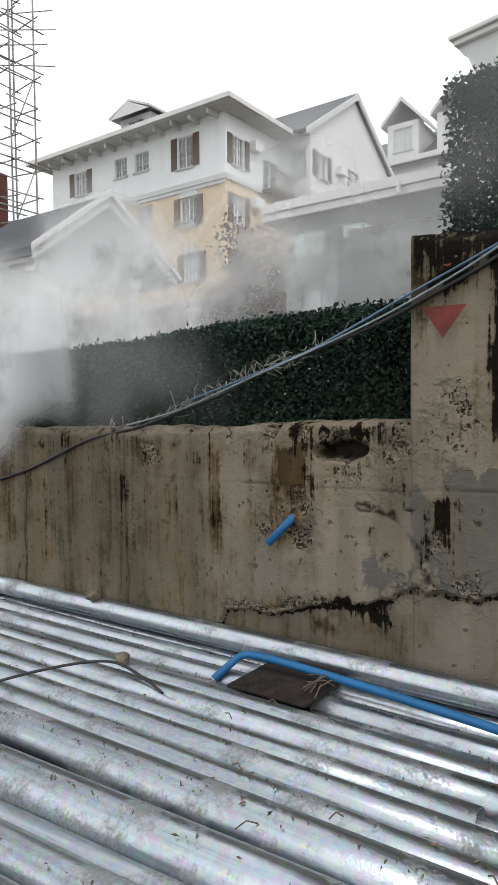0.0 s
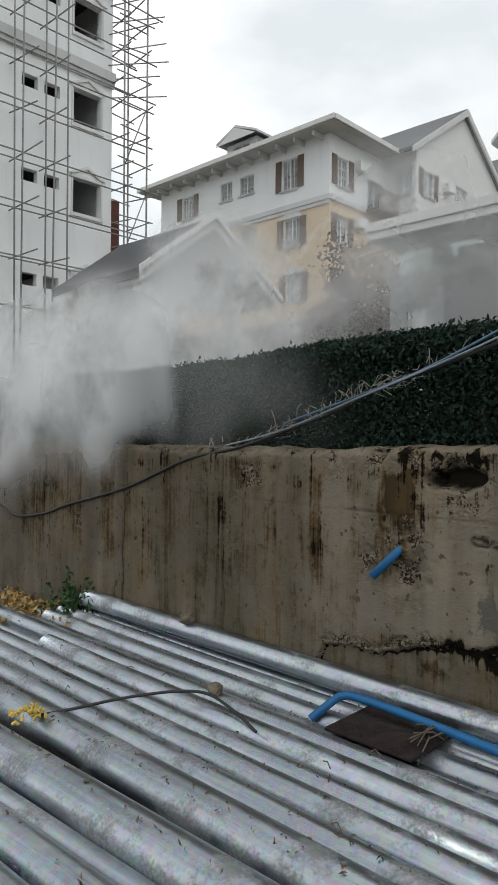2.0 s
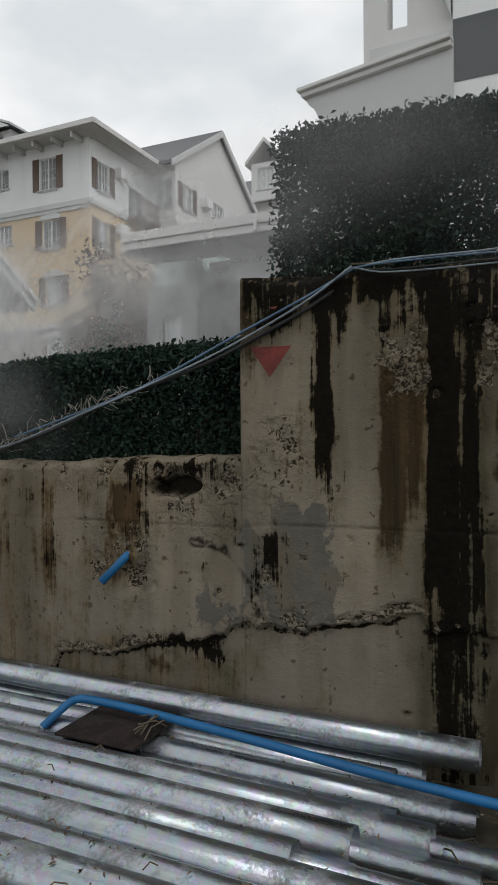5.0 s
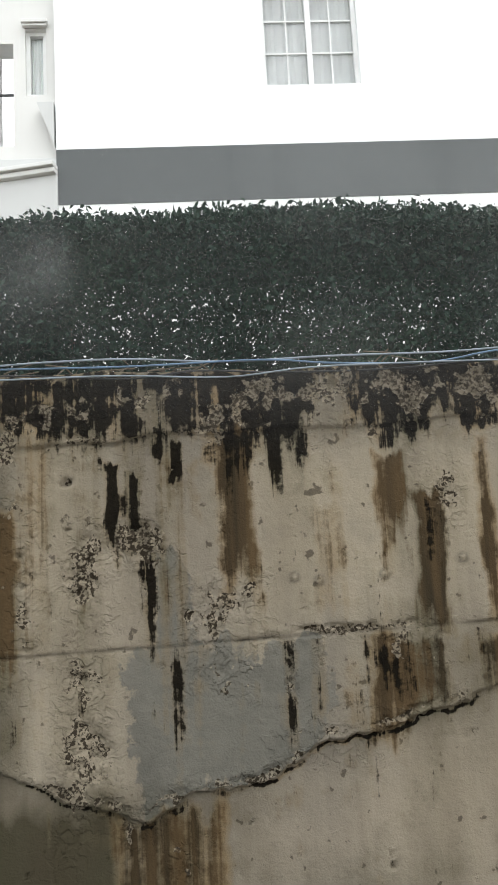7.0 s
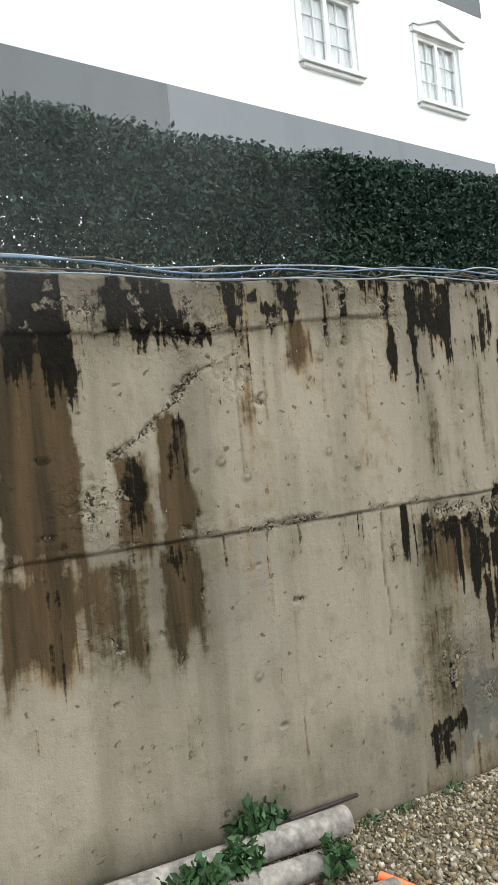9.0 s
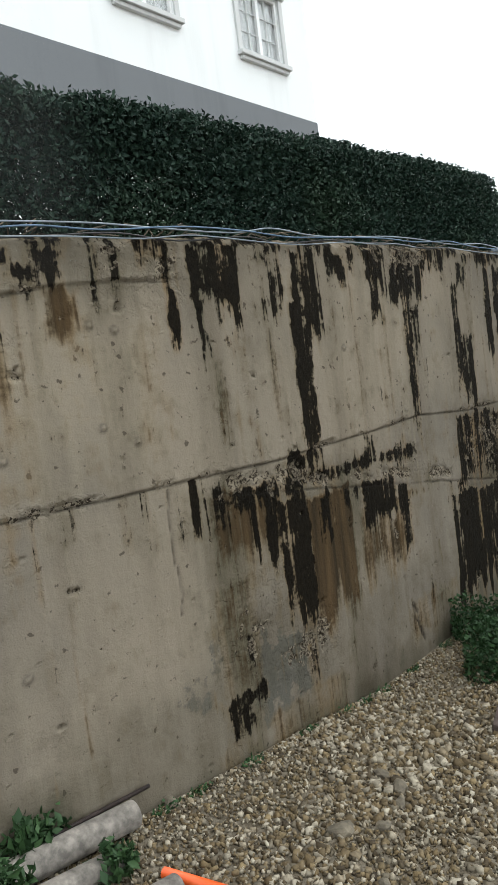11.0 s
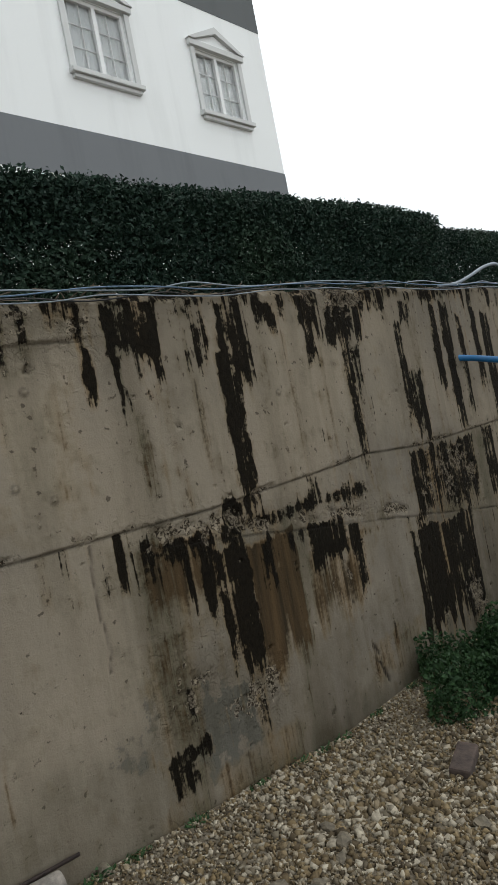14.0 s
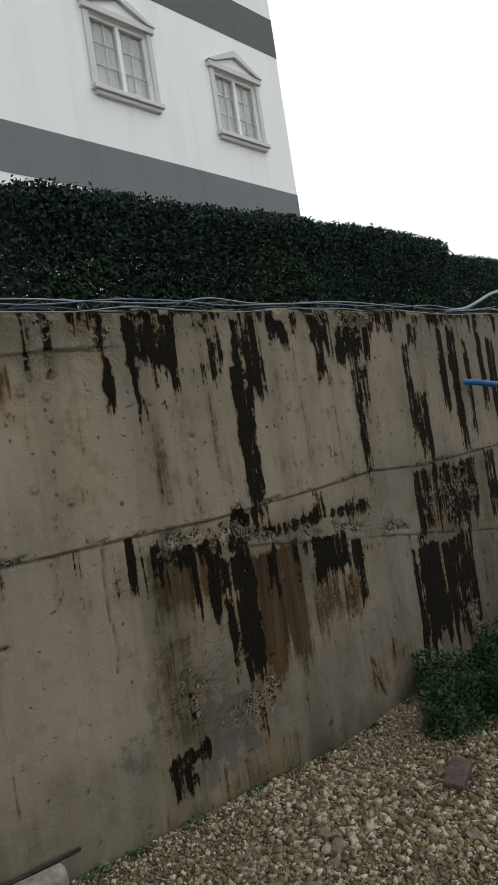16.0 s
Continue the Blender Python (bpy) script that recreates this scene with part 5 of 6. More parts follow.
stand(part("middle_wall", pierced(YW, 7.5, 13.75, 0.2, s_mid + s_low), M_CREAM, cream), C0)
stand(part("ground_wall", pierced(YW, 1.4, 7.5, 0.2, s_gnd), M_BROWNB, cream), C0)
stand(part("string_course", boxes((-0.08, YW + 0.08, -0.12, 0.0, 13.60, 13.86)), M_TRIM, cream), C0)
stand(part("string_course", boxes((-0.05, YW + 0.05, -0.07, 0.0, 13.4, 13.59)), M_TRIM, cream), C0)
stand(part("string_course", boxes((-0.08, YW + 0.08, -0.12, 0.0, 7.42, 7.62)), M_TRIM, cream), C0)
for k, h in enumerate(s_top):
    window(cream, C0, *h, shutters=k in (0, 3), cols=4, rows=3, curtain=False)
for k, h in enumerate(s_mid):
    window(cream, C0, *h, shutters=k == 2, cols=4, rows=3, hood="arch" if k == 2 else "", curtain=False)
for k, h in enumerate(s_low):
    window(cream, C0, *h, shutters=k == 0, cols=4, rows=3, hood="arch" if k == 0 else "", curtain=k == 0)
window(cream, C0, *s_gnd[0], cols=4, rows=3, hood="arch")
E0 = pose(YX, YY, -1.4, 0, 0, 90)
e_top, e_mid, e_low = [(0.6, 1.6, 14.5, 16.0), (3.3, 4.7, 13.9, 15.6)], [(0.6, 1.6, 11.5, 13.0)], [(0.6, 1.6, 8.6, 10.0)]
stand(part("upper_wall", pierced(5.2, 13.75, 17.0, 0.2, e_top, 0.2), M_WHITE, cream), E0)
stand(part("middle_wall", pierced(5.2, 7.5, 13.75, 0.2, e_mid + e_low, 0.2), M_CREAM, cream), E0)
stand(part("ground_wall", pierced(5.2, 1.4, 7.5, 0.2, [], 0.2), M_BROWNB, cream), E0)
stand(part("string_course", boxes((-0.05, 5.2, -0.12, 0.0, 13.60, 13.86)), M_TRIM, cream), E0)
stand(part("string_course", boxes((-0.05, 5.2, -0.12, 0.0, 7.42, 7.62)), M_TRIM, cream), E0)
for h in e_top[:1] + e_mid + e_low:
    window(cream, E0, *h, shutters=True, cols=4, rows=3, curtain=False)
window(cream, E0, *e_top[1], cols=2, rows=2, sill=False, curtain=False)
bm = boxes((3.0, 5.0, -0.9, 0.0, 13.62, 13.78))
for k in range(14):
    box(bm, 3.02 + k * 0.145, 3.05 + k * 0.145, -0.88, -0.85, 13.78, 14.75)
box(bm, 3.0, 5.0, -0.9, -0.83, 14.75, 14.82)
stand(part("balcony", bm, M_SHUTTER, cream, "dark railing balcony"), E0)
for u, z in ((2.1, 15.6), (2.1, 12.6)):
    stand(part("air_conditioner", boxes((u, u + 0.75, -0.4, 0.0, z, z + 0.55), soft=0.02), M_FRAME, cream, "white wall air conditioner"), E0)
# projecting wing
WX, WY = -18.5, 29.7
G0 = pose(YX, WY, -1.4)
stand(part("wing_wall", pierced(WX - YX, 1.4, 17.3, 0.2, [(0.45, 1.5, 14.95, 16.5), (0.45, 1.5, 11.8, 13.2)]), M_OLDW, cream), G0)
for h in ((0.45, 1.5, 14.95, 16.5), (0.45, 1.5, 11.8, 13.2)):
    window(cream, G0, *h, cols=4, rows=3, shutters=False, curtain=True)
V0 = pose(WX, WY, -1.4, 0, 0, 90)
v_holes = [(0.7, 1.9, 15.0, 16.4), (4.3, 5.8, 15.2, 16.5), (0.7, 1.9, 11.8, 13.2)]
stand(part("wing_side", pierced(10.4, 1.4, 17.3, 0.2, v_holes, 0.2), M_OLDW, cream), V0)
for h in v_holes:
    window(cream, V0, *h, cols=4, rows=3, shutters=h[0] < 1, curtain=False)
stand(part("wing_gable", prism([(0.0, 17.3), (10.4, 17.3), (5.2, 20.9)], 0.0, 0.2), M_OLDW, cream), V0)
stand(part("string_course", boxes((-0.1, 10.5, -0.14, 0.0, 13.7, 14.0)), M_TRIM, cream), V0)
stand(part("string_course", boxes((0.0, WX - YX + 0.1, -0.14, 0.0, 13.7, 14.0)), M_TRIM, cream), G0)
stand(part("wing_roof", prism([(-0.7, 17.06), (5.2, 21.12), (11.1, 17.06), (11.1, 17.22), (5.2, 21.3), (-0.7, 17.22)], -0.2, 12.0), M_ROOF, cream), V0)
stand(part("barge_board", prism([(-0.75, 16.85), (5.2, 20.85), (11.15, 16.85), (11.15, 17.2), (5.2, 21.26), (-0.75, 17.2)], -0.3, -0.205), M_TRIM, cream), V0)
for u, z in ((2.9, 15.7), (6.6, 15.9)):
    stand(part("air_conditioner", boxes((u, u + 0.75, -0.4, 0.0, z, z + 0.55), soft=0.02), M_FRAME, cream, "white wall air conditioner"), V0)
# hipped roof, soffit, gutter
bm = bmesh.new()
x0, x1, y0, y1, zr, ov = YX - YW, YX, YY, YY + 12.0, 17.2, 1.0
q = [bm.verts.new(p) for p in ((x0 - ov, y0 - ov, zr), (x1 + ov, y0 - ov, zr), (x1 + ov, y1 + ov, zr), (x0 - ov, y1 + ov, zr), (x0 + 4.5, y0 + 6, zr + 2.5), (x1 - 4.5, y0 + 6, zr + 2.5))]
for f in ((0, 1, 5, 4), (1, 2, 5), (2, 3, 4, 5), (3, 0, 4), (0, 3, 2, 1)):
    bm.faces.new([q[i] for i in f])
stand(part("roof", bm, M_ROOF, cream), pose(0, 0, -1.4))
stand(part("soffit", boxes((x0 - ov, x1 + ov, y0 - ov, y1 + ov, 17.0, 17.19)), M_TRIM, cream), pose(0, 0, -1.4))
stand(part("gutter", boxes((x0 - ov - 0.08, x1 + ov + 0.08, y0 - ov - 0.12, y0 - ov - 0.005, 17.02, 17.28), soft=0.02), M_OLDW, cream), pose(0, 0, -1.4))
stand(part("gutter", boxes((x1 + ov + 0.005, x1 + ov + 0.12, y0 - ov, y1, 17.02, 17.28), soft=0.02), M_OLDW, cream), pose(0, 0, -1.4))
for k in range(11):
    stand(part("soffit_bracket", boxes((x0 + 0.6 + 1.2 * k, x0 + 0.72 + 1.2 * k, y0 - 0.8, y0, 16.72, 16.98)), M_TRIM, cream), pose(0, 0, -1.4))
stand(part("rear_wall", boxes((x0, x0 + 0.2, y0 + 0.2, y1, 1.4, 17.0)), M_INSHADE, cream), pose(0, 0, -1.4))
stand(part("rear_wall", boxes((x0 + 0.2, x1, y1 - 0.2, y1, 1.4, 17.0)), M_INSHADE, cream), pose(0, 0, -1.4))
stand(part("rear_wall", boxes((x0 + 0.2, x1 - 0.2, y0 + 3.0, y0 + 3.2, 1.4, 17.0)), M_INSHADE, cream), pose(0, 0, -1.4))
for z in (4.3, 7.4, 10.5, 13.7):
    stand(part("inner_floor", boxes((x0 + 0.2, x1 - 0.2, y0 + 0.2, y0 + 3.0, z, z + 0.15)), M_INSHADE, cream), pose(0, 0, -1.4))
# dormer
D0 = pose(-27.9, 24.9, -1.4)
stand(part("dormer", pierced(2.3, 17.2, 18.6, 0.15, [(0.55, 1.75, 17.5, 18.4)]), M_OLDW, cream), D0)
window(cream, D0, 0.55, 1.75, 17.5, 18.4, cols=4, rows=2, curtain=False, sill=False)
stand(part("dormer_cheek", boxes((0.0, 0.15, 0.15, 3.0, 17.2, 18.6)), M_OLDW, cream), D0)
stand(part("dormer_cheek", boxes((2.15, 2.3, 0.15, 3.0, 17.2, 18.6)), M_OLDW, cream), D0)
stand(part("dormer_roof", prism([(-0.4, 18.6), (1.15, 19.25), (2.7, 18.6), (2.7, 18.72), (1.15, 19.38), (-0.4, 18.72)], -0.5, 3.4), M_TRIM, cream), D0)
stand(part("dormer_gable", prism([(-0.4, 18.5), (1.15, 19.22), (2.7, 18.5)], -0.54, -0.51), M_OLDW, cream), D0)

# -- the unfinished tower with its scaffold --
TX, TY = -21.4, 12.55
tower = thing("unfinished_tower", pose(0, 0, 1.3), "unfinished white concrete apartment tower with empty window openings", "building")
T0 = pose(TX, TY - 14.0, -1.3, 0, 0, 90)
t_holes = []
for z in (5.9, 9.45, 12.65, 15.9):
    t_holes.append((12.35, 13.5, z, z + 1.25))
    t_holes += [(10.35, 10.95, z + 0.62, z + 1.05), (11.2, 11.8, z + 0.62, z + 1.05)]
    t_holes.append((6.6, 7.75, z, z + 1.25))
stand(part("east_wall", pierced(14.0, 1.3, 24.0, 0.25, t_holes), M_WHITE, tower), T0)
stand(part("north_wall", boxes((-33.0, TX - 0.25, TY - 0.25, TY, 1.3, 24.0)), M_WHITE, tower), pose(0, 0, -1.3))
stand(part("south_wall", boxes((-33.0, TX - 0.25, TY - 14.0, TY - 13.75, 1.3, 24.0)), M_WHITE, tower), pose(0, 0, -1.3))
stand(part("west_wall", pierced(12.0, 1.3, 24.0, 0.25, [(8.8, 11.0, 9.0, 11.2), (8.8, 11.0, 12.3, 14.3)]), M_WHITE, tower), pose(-32.75, TY - 13.0, -1.3, 0, 0, 90))
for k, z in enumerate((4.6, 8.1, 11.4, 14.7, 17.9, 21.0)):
    stand(part("floor_slab", boxes((-32.7, TX - 0.26, TY - 13.7, TY - 0.26, z, z + 0.18)), M_INSHADE, tower), pose(0, 0, -1.3))
stand(part("string_course", boxes((0, 14.05, -0.18, 0.0, 14.62, 14.95)), M_TRIM, tower), T0)
stand(part("string_course", boxes((0, 14.05, -0.10, 0.0, 14.42, 14.615)), M_TRIM, tower), T0)
stand(part("string_course", boxes((0, 14.05, -0.18, 0.0, 17.9, 18.2)), M_TRIM, tower), T0)
for z in (5.9, 9.45, 12.65, 15.9):
    for u in (12.35, 6.6):
        stand(part("window_surround", boxes((u - 0.1, u + 1.25, -0.07, 0.0, z - 0.14, z - 0.01)), M_OLDW, tower), T0)
        stand(part("window_surround", boxes((u - 0.08, u - 0.01, -0.04, 0.0, z, z + 1.25)), M_OLDW, tower), T0)
        stand(part("window_surround", boxes((u + 1.16, u + 1.23, -0.04, 0.0, z, z + 1.25)), M_OLDW, tower), T0)
        stand(part("window_surround", boxes((u - 0.08, u + 1.23, -0.05, 0.0, z + 1.26, z + 1.36)), M_OLDW, tower), T0)
        stand(part("pediment", prism([(u - 0.2, z + 1.37), (u + 0.575, z + 1.75), (u + 1.35, z + 1.37), (u + 1.15, z + 1.37), (u + 0.575, z + 1.64), (u, z + 1.37)], -0.09, 0.0), M_OLDW, tower), T0)

scaffold = thing("scaffold", pose(0, 0, 1.35), "bamboo and pipe scaffold tied round the unfinished tower", "scaffold")
sc_rng = random.Random(7)
L0 = pose(0, 0, -1.35)


def pole(name, a, b, r=0.035):
    stand(part(name, tube([a, b], r, 7), M_BAMBOO, scaffold, smooth=True), L0)


for u in (4.0, 7.0, 9.9, 11.0, 11.6):
    lean = sc_rng.uniform(-0.1, 0.1)
    for d in (0.5, 1.25) if u < 11.5 else (0.9,):
        pole("standard", (TX + d, TY - 14 + u - 0.2 * (d > 1), 1.4), (TX + d, TY - 14 + u + lean, 20.5 + sc_rng.uniform(0, 1)), 0.030)
for z in np.arange(5.6, 20.5, 1.62):
    for d in (0.5, 1.25):
        pole("ledger", (TX + d, TY - 12 + sc_rng.uniform(-1, 0), z + sc_rng.uniform(-0.15, 0.15)), (TX + d, TY + 0.6 + sc_rng.uniform(0, 0.9), z + sc_rng.uniform(-0.15, 0.15)), 0.026)
    for u in (7.0, 9.9, 11.0):
        pole("transom", (TX + 0.05, TY - 14 + u, z + 0.05), (TX + 1.75 + sc_rng.uniform(-0.2, 0.3), TY - 14 + u + 0.15, z + sc_rng.uniform(-0.05, 0.25)), 0.024)
# the free-standing stair tower at the corner
for x, y in ((TX - 0.2, TY + 0.0), (TX - 0.2, TY + 0.95), (TX + 0.95, TY - 0.05), (TX + 0.95, TY + 0.95)):
    pole("standard", (x, y, 1.4), (x + sc_rng.uniform(-0.1, 0.1), y - 0.1, 19.5 + sc_rng.uniform(-0.5, 1.0)), 0.034)
for z in np.arange(4.2, 19.4, 1.05):
    for (ax, ay), (bx, by) in (((-0.4, 0.0), (1.1, 0.0)), ((-0.4, 0.95), (1.1, 0.95)), ((-0.2, -0.3), (-0.2, 1.15)), ((0.95, -0.35), (0.95, 1.2))):
        j = lambda: sc_rng.uniform(-0.14, 0.14)  # noqa: E731
        pole("ledger", (TX + ax + j(), TY + ay, z + j()), (TX + bx + j(), TY + by + j(), z + j()), 0.024)
for k in range(10):
    z = 14.0 + 0.55 * k
    pole("brace", (TX - 0.3, TY - 0.6 + sc_rng.uniform(-0.2, 0.2), z), (TX + 1.0, TY + 1.4 + sc_rng.uniform(0, 0.6), z + sc_rng.uniform(0.3, 1.1)), 0.022)
for z in (5.0, 8.2, 11.4):
    pole("brace", (TX + 0.95, TY - 0.05, z), (TX + 0.95, TY + 0.95, z + 2.4), 0.022)

# a dark red brick shaft behind the scaffold
shaft = thing("brick_shaft", pose(-22.6, 12.38, 1.3), "dark red brick shaft beside the tower", "building")
part("shaft_wall", boxes((0, 0.9, 0, 0.75, 0.0, 9.1)), plain("dark_red_brick", (0.12, 0.045, 0.035), 0.85, 0.0, 0.3, 3.0), shaft)

# -- gabled porch --
PX = -12.6
gp = thing("gabled_porch", pose(0, 0, 1.4), "grey gabled porch roof on columns", "porch")
P0 = pose(PX, 0, -1.62, 0, 0, 90)
stand(part("roof", prism([(7.3, 5.42), (9.5, 7.05), (11.9, 5.42), (11.9, 5.62), (9.5, 7.27), (7.3, 5.62)], -0.1, 3.9), M_ROOF, gp), P0)
stand(part("barge_board", prism([(7.22, 5.3), (9.5, 6.98), (11.98, 5.3), (11.98, 5.6), (9.5, 7.3), (7.22, 5.6)], -0.22, -0.105), M_TRIM, gp), P0)
stand(part("barge_trim", prism([(7.12, 5.48), (9.5, 7.22), (12.08, 5.48), (12.08, 5.62), (9.5, 7.38), (7.12, 5.62)], -0.30, -0.225), M_OLDW, gp), P0)
# panel and soffit greyed for the shaded inside of the gable
stand(part("gable_panel", prism([(7.55, 5.37), (11.62, 5.37), (9.5, 6.96)], 2.5, 2.62), M_GREYSHADE, gp), P0)
stand(part("soffit", prism([(7.36, 5.30), (9.5, 6.93), (11.84, 5.30), (11.84, 5.40), (9.5, 7.03), (7.36, 5.40)], -0.08, 2.49), M_GREYSHADE, gp), P0)
# added wall blocks the sky; its grey stands in for dark openings
stand(part("side_wall", boxes((7.5, 7.62, 0.5, 3.28, 1.4, 5.34)), M_GREYSHADE, gp), P0)
stand(part("rear_wall", pierced(11.5, 1.4, 5.36, 0.2, [(8.6, 9.6, 1.5, 4.2)], 7.5), M_OLDW, gp), pose(PX - 3.5, 0, -1.62, 0, 0, 90))
stand(part("arch_frame", tube([(7.75 + 0.8 * (1 - math.cos(a)), 3.44, 3.9 + 0.9 * math.sin(a)) for a in (math.pi * k / 12 for k in range(13))], 0.06, 8), M_SHUTTER, gp), P0)
for u in (7.5, 10.55):
    stand(part("column", boxes((u, u + 0.24, 0.15, 0.4, 1.4, 5.36), (u - 0.05, u + 0.29, 0.1, 0.45, 5.1, 5.355), soft=0.012), M_OLDW, gp), P0)

# -- flat canopy --
KY = 7.6
can = thing("entrance_canopy", pose(0, KY, 1.4), "flat grey canopy with a stepped fascia on posts", "canopy")
# slab, post and beam carry the underside's shade in their grey
stand(part("slab", boxes((-6.4, -5.0, 0.05, 1.2, 4.98, 5.18), (-5.0, -1.2, 0.05, 4.5, 4.98, 5.18)), M_GREYSHADE, can), pose(0, 0, -1.4))
stand(part("fascia", boxes((-6.45, -1.15, -0.06, 0.045, 5.07, 5.23), soft=0.01), M_OLDW, can), pose(0, 0, -1.4))
stand(part("fascia", boxes((-6.40, -1.15, -0.01, 0.045, 4.94, 5.065), soft=0.01), M_OLDW, can), pose(0, 0, -1.4))
stand(part("fascia", boxes((-6.5, -6.405, 0.05, 1.2, 4.94, 5.23)), M_OLDW, can), pose(0, 0, -1.4))
stand(part("downpipe", tube([(-3.83, -0.09, 4.94), (-3.83, -0.09, 5.12)], 0.035, 8), M_FRAME, can), pose(0, 0, -1.4))
stand(part("post", boxes((-5.75, -5.5, 1.0, 1.25, 1.4, 4.98)), M_GREYSHADE, can), pose(0, 0, -1.4))
# rear wall coloured dark to give the shade beneath the canopy
stand(part("rear_wall", pierced(-1.2, 1.4, 4.98, 0.2, [(-4.3, -3.4, 1.5, 3.6)], -5.5), M_INSHADE, can), pose(0, 1.5, -1.4))
stand(part("beam", boxes((-5.5, -1.2, 1.2, 1.45, 4.49, 4.74)), M_GREYSHADE, can), pose(0, 0, -1.4))
box_room = thing("teal_balcony", pose(-6.15, 9.0, 1.4), "pale teal boxed balcony over a white door", "balcony")
part("balcony_box", boxes((-0.5, 0.5, 0.0, 1.2, 3.2, 3.95), soft=0.02), M_TEAL, box_room)
part("cap", boxes((-0.55, 0.55, -0.05, 1.25, 3.955, 4.02)), M_OLDW, box_room)
part("wall", pierced(0.7, 0.0, 3.2, 0.2, [(-0.35, 0.35, 1.0, 2.6)], -0.7), M_GREYSHADE, box_room)
window(box_room, pose(0, 0, 0), -0.35, 0.35, 1.0, 2.6, cols=2, rows=1, curtain=True, sill=True, deep=0.12)

# -- house far behind --
far = thing("dormered_house", pose(-19, 50, 1.4), "pale house with dormers far behind the canopy", "building")
fh = [(8.7, 10.0, 22.0, 24.0), (12.2, 13.3, 21.8, 23.6), (14.6, 15.8, 21.8, 23.6), (8.6, 10.2, 18.0, 20.2), (11.8, 13.2, 18.0, 20.2), (15, 16.4, 18.0, 20.2)]
stand(part("front_wall", pierced(17.0, 1.4, 21.3, 0.2, fh[3:], 4.0), M_OLDW, far), pose(-11.0 - 6.0, 0, -1.4))
stand(part("roof", prism([(-1.0, 21.3), (6.0, 25.8), (13.0, 21.3)], -13.6, 1.5, axis="x"), M_ROOF, far), pose(0, 0, -1.4))
stand(part("eave", boxes((-13.7, 1.6, -1.1, -0.9, 21.1, 21.5)), M_OLDW, far), pose(0, 0, -1.4))
for x in (-3.9, 0.2):
    stand(part("dormer", pierced(x + 2.6, 21.5, 24.4, 0.2, [(x + 0.5, x + 2.1, 22.2, 24.0)], x), M_OLDW, far), pose(0, -0.6, -1.4))
    stand(part("dormer_body", boxes((x, x + 2.6, -0.35, 4.0, 21.5, 24.4)), M_OLDW, far), pose(0, 0, -1.4))
    stand(part("dormer_roof", prism([(x - 0.4, 24.2), (x + 1.3, 26.0), (x + 3.0, 24.2), (x + 3.0, 24.5), (x + 1.3, 26.35), (x - 0.4, 24.5)], -1.0, 4.0), M_OLDW, far), pose(0, 0, -1.4))
    window(far, pose(0, -0.6, -1.4), x + 0.5, x + 2.1, 22.2, 24.0, cols=4, rows=2, curtain=False, sill=True, deep=0.08)

# ---- painted triangles on the tall wall ----
tri = thing("painted_triangle", pose(-0.388, 0, 1.93), "faded red triangle painted on the wall end", "painted sign")
part("paint", prism([(-0.088, 0.036), (0.085, 0.034), (-0.005, -0.085)], -0.028, 0.0), M_RED, tri)
tri2 = thing("painted_triangle", pose(-0.36, 0, 2.09), "worn red triangle painted on the wall end", "painted sign")
part("paint", prism([(-0.05, 0.028), (0.06, 0.034), (0.01, -0.03)], -0.026, 0.0), M_RED, tri2)

# ---- things on the pipes ----
plate = thing("metal_plate", pose(-0.955, -0.262, 0.468, 2, -2, -3), "dark rusty square metal plate on the steel pipes", "plate")
part("sheet", boxes((-0.19, 0.19, -0.145, 0.145, 0.0, 0.012), soft=0.003), M_PLATE, plate)
part("rim", boxes((-0.19, 0.19, 0.133, 0.145, 0.013, 0.02)), M_PLATE, plate)
g = random.Random(12)
straw = thing("straw_bundle", pose(-0.79, -0.26, 0.475), "bundle of dry straw and twigs lying by the plate", "straw")
for k in range(9):
    a = Vector((g.uniform(-0.03, 0.03), g.uniform(-0.05, 0.05), g.uniform(0.02, 0.05)))
    d = Vector((g.uniform(-0.07, 0.07), -0.13 + g.uniform(-0.04, 0.08), g.uniform(-0.02, 0.03)))
    part("stalk", tube([a - d * 0.5, a + Vector((0.01, 0, 0.02)), a + d * 0.6], 0.003, 6), M_STRAW, straw)
wire = thing("black_wire", pose(0, 0, 0), "bent black wire lying across the steel pipes", "wire")
part("strand", tube(smooth_line([(-1.93, -1.15, 0.50), (-1.86, -1.04, 0.515), (-1.78, -0.86, 0.53), (-1.68, -0.68, 0.535), (-1.58, -0.60, 0.53), (-1.42, -0.61, 0.51), (-1.26, -0.66, 0.498)], 6), 0.006, 7), M_BLACKC, wire, smooth=True)
tape = thing("yellow_tape", pose(-1.92, -1.18, 0.498), "crumpled yellow tape tied on the black wire", "tape")
bm = bmesh.new()
for k in range(26):
    p = Vector((g.uniform(-0.06, 0.04), g.uniform(-0.07, 0.05), g.uniform(0.0, 0.03)))
    q = p + Vector((g.uniform(-0.03, 0.03), g.uniform(-0.03, 0.03), g.uniform(-0.01, 0.02)))
    tube([p, (p + q) / 2 + Vector((0, 0, 0.01)), q], 0.006, 5, bm=bm)
part("knots", bm, M_YELLOW, tape)


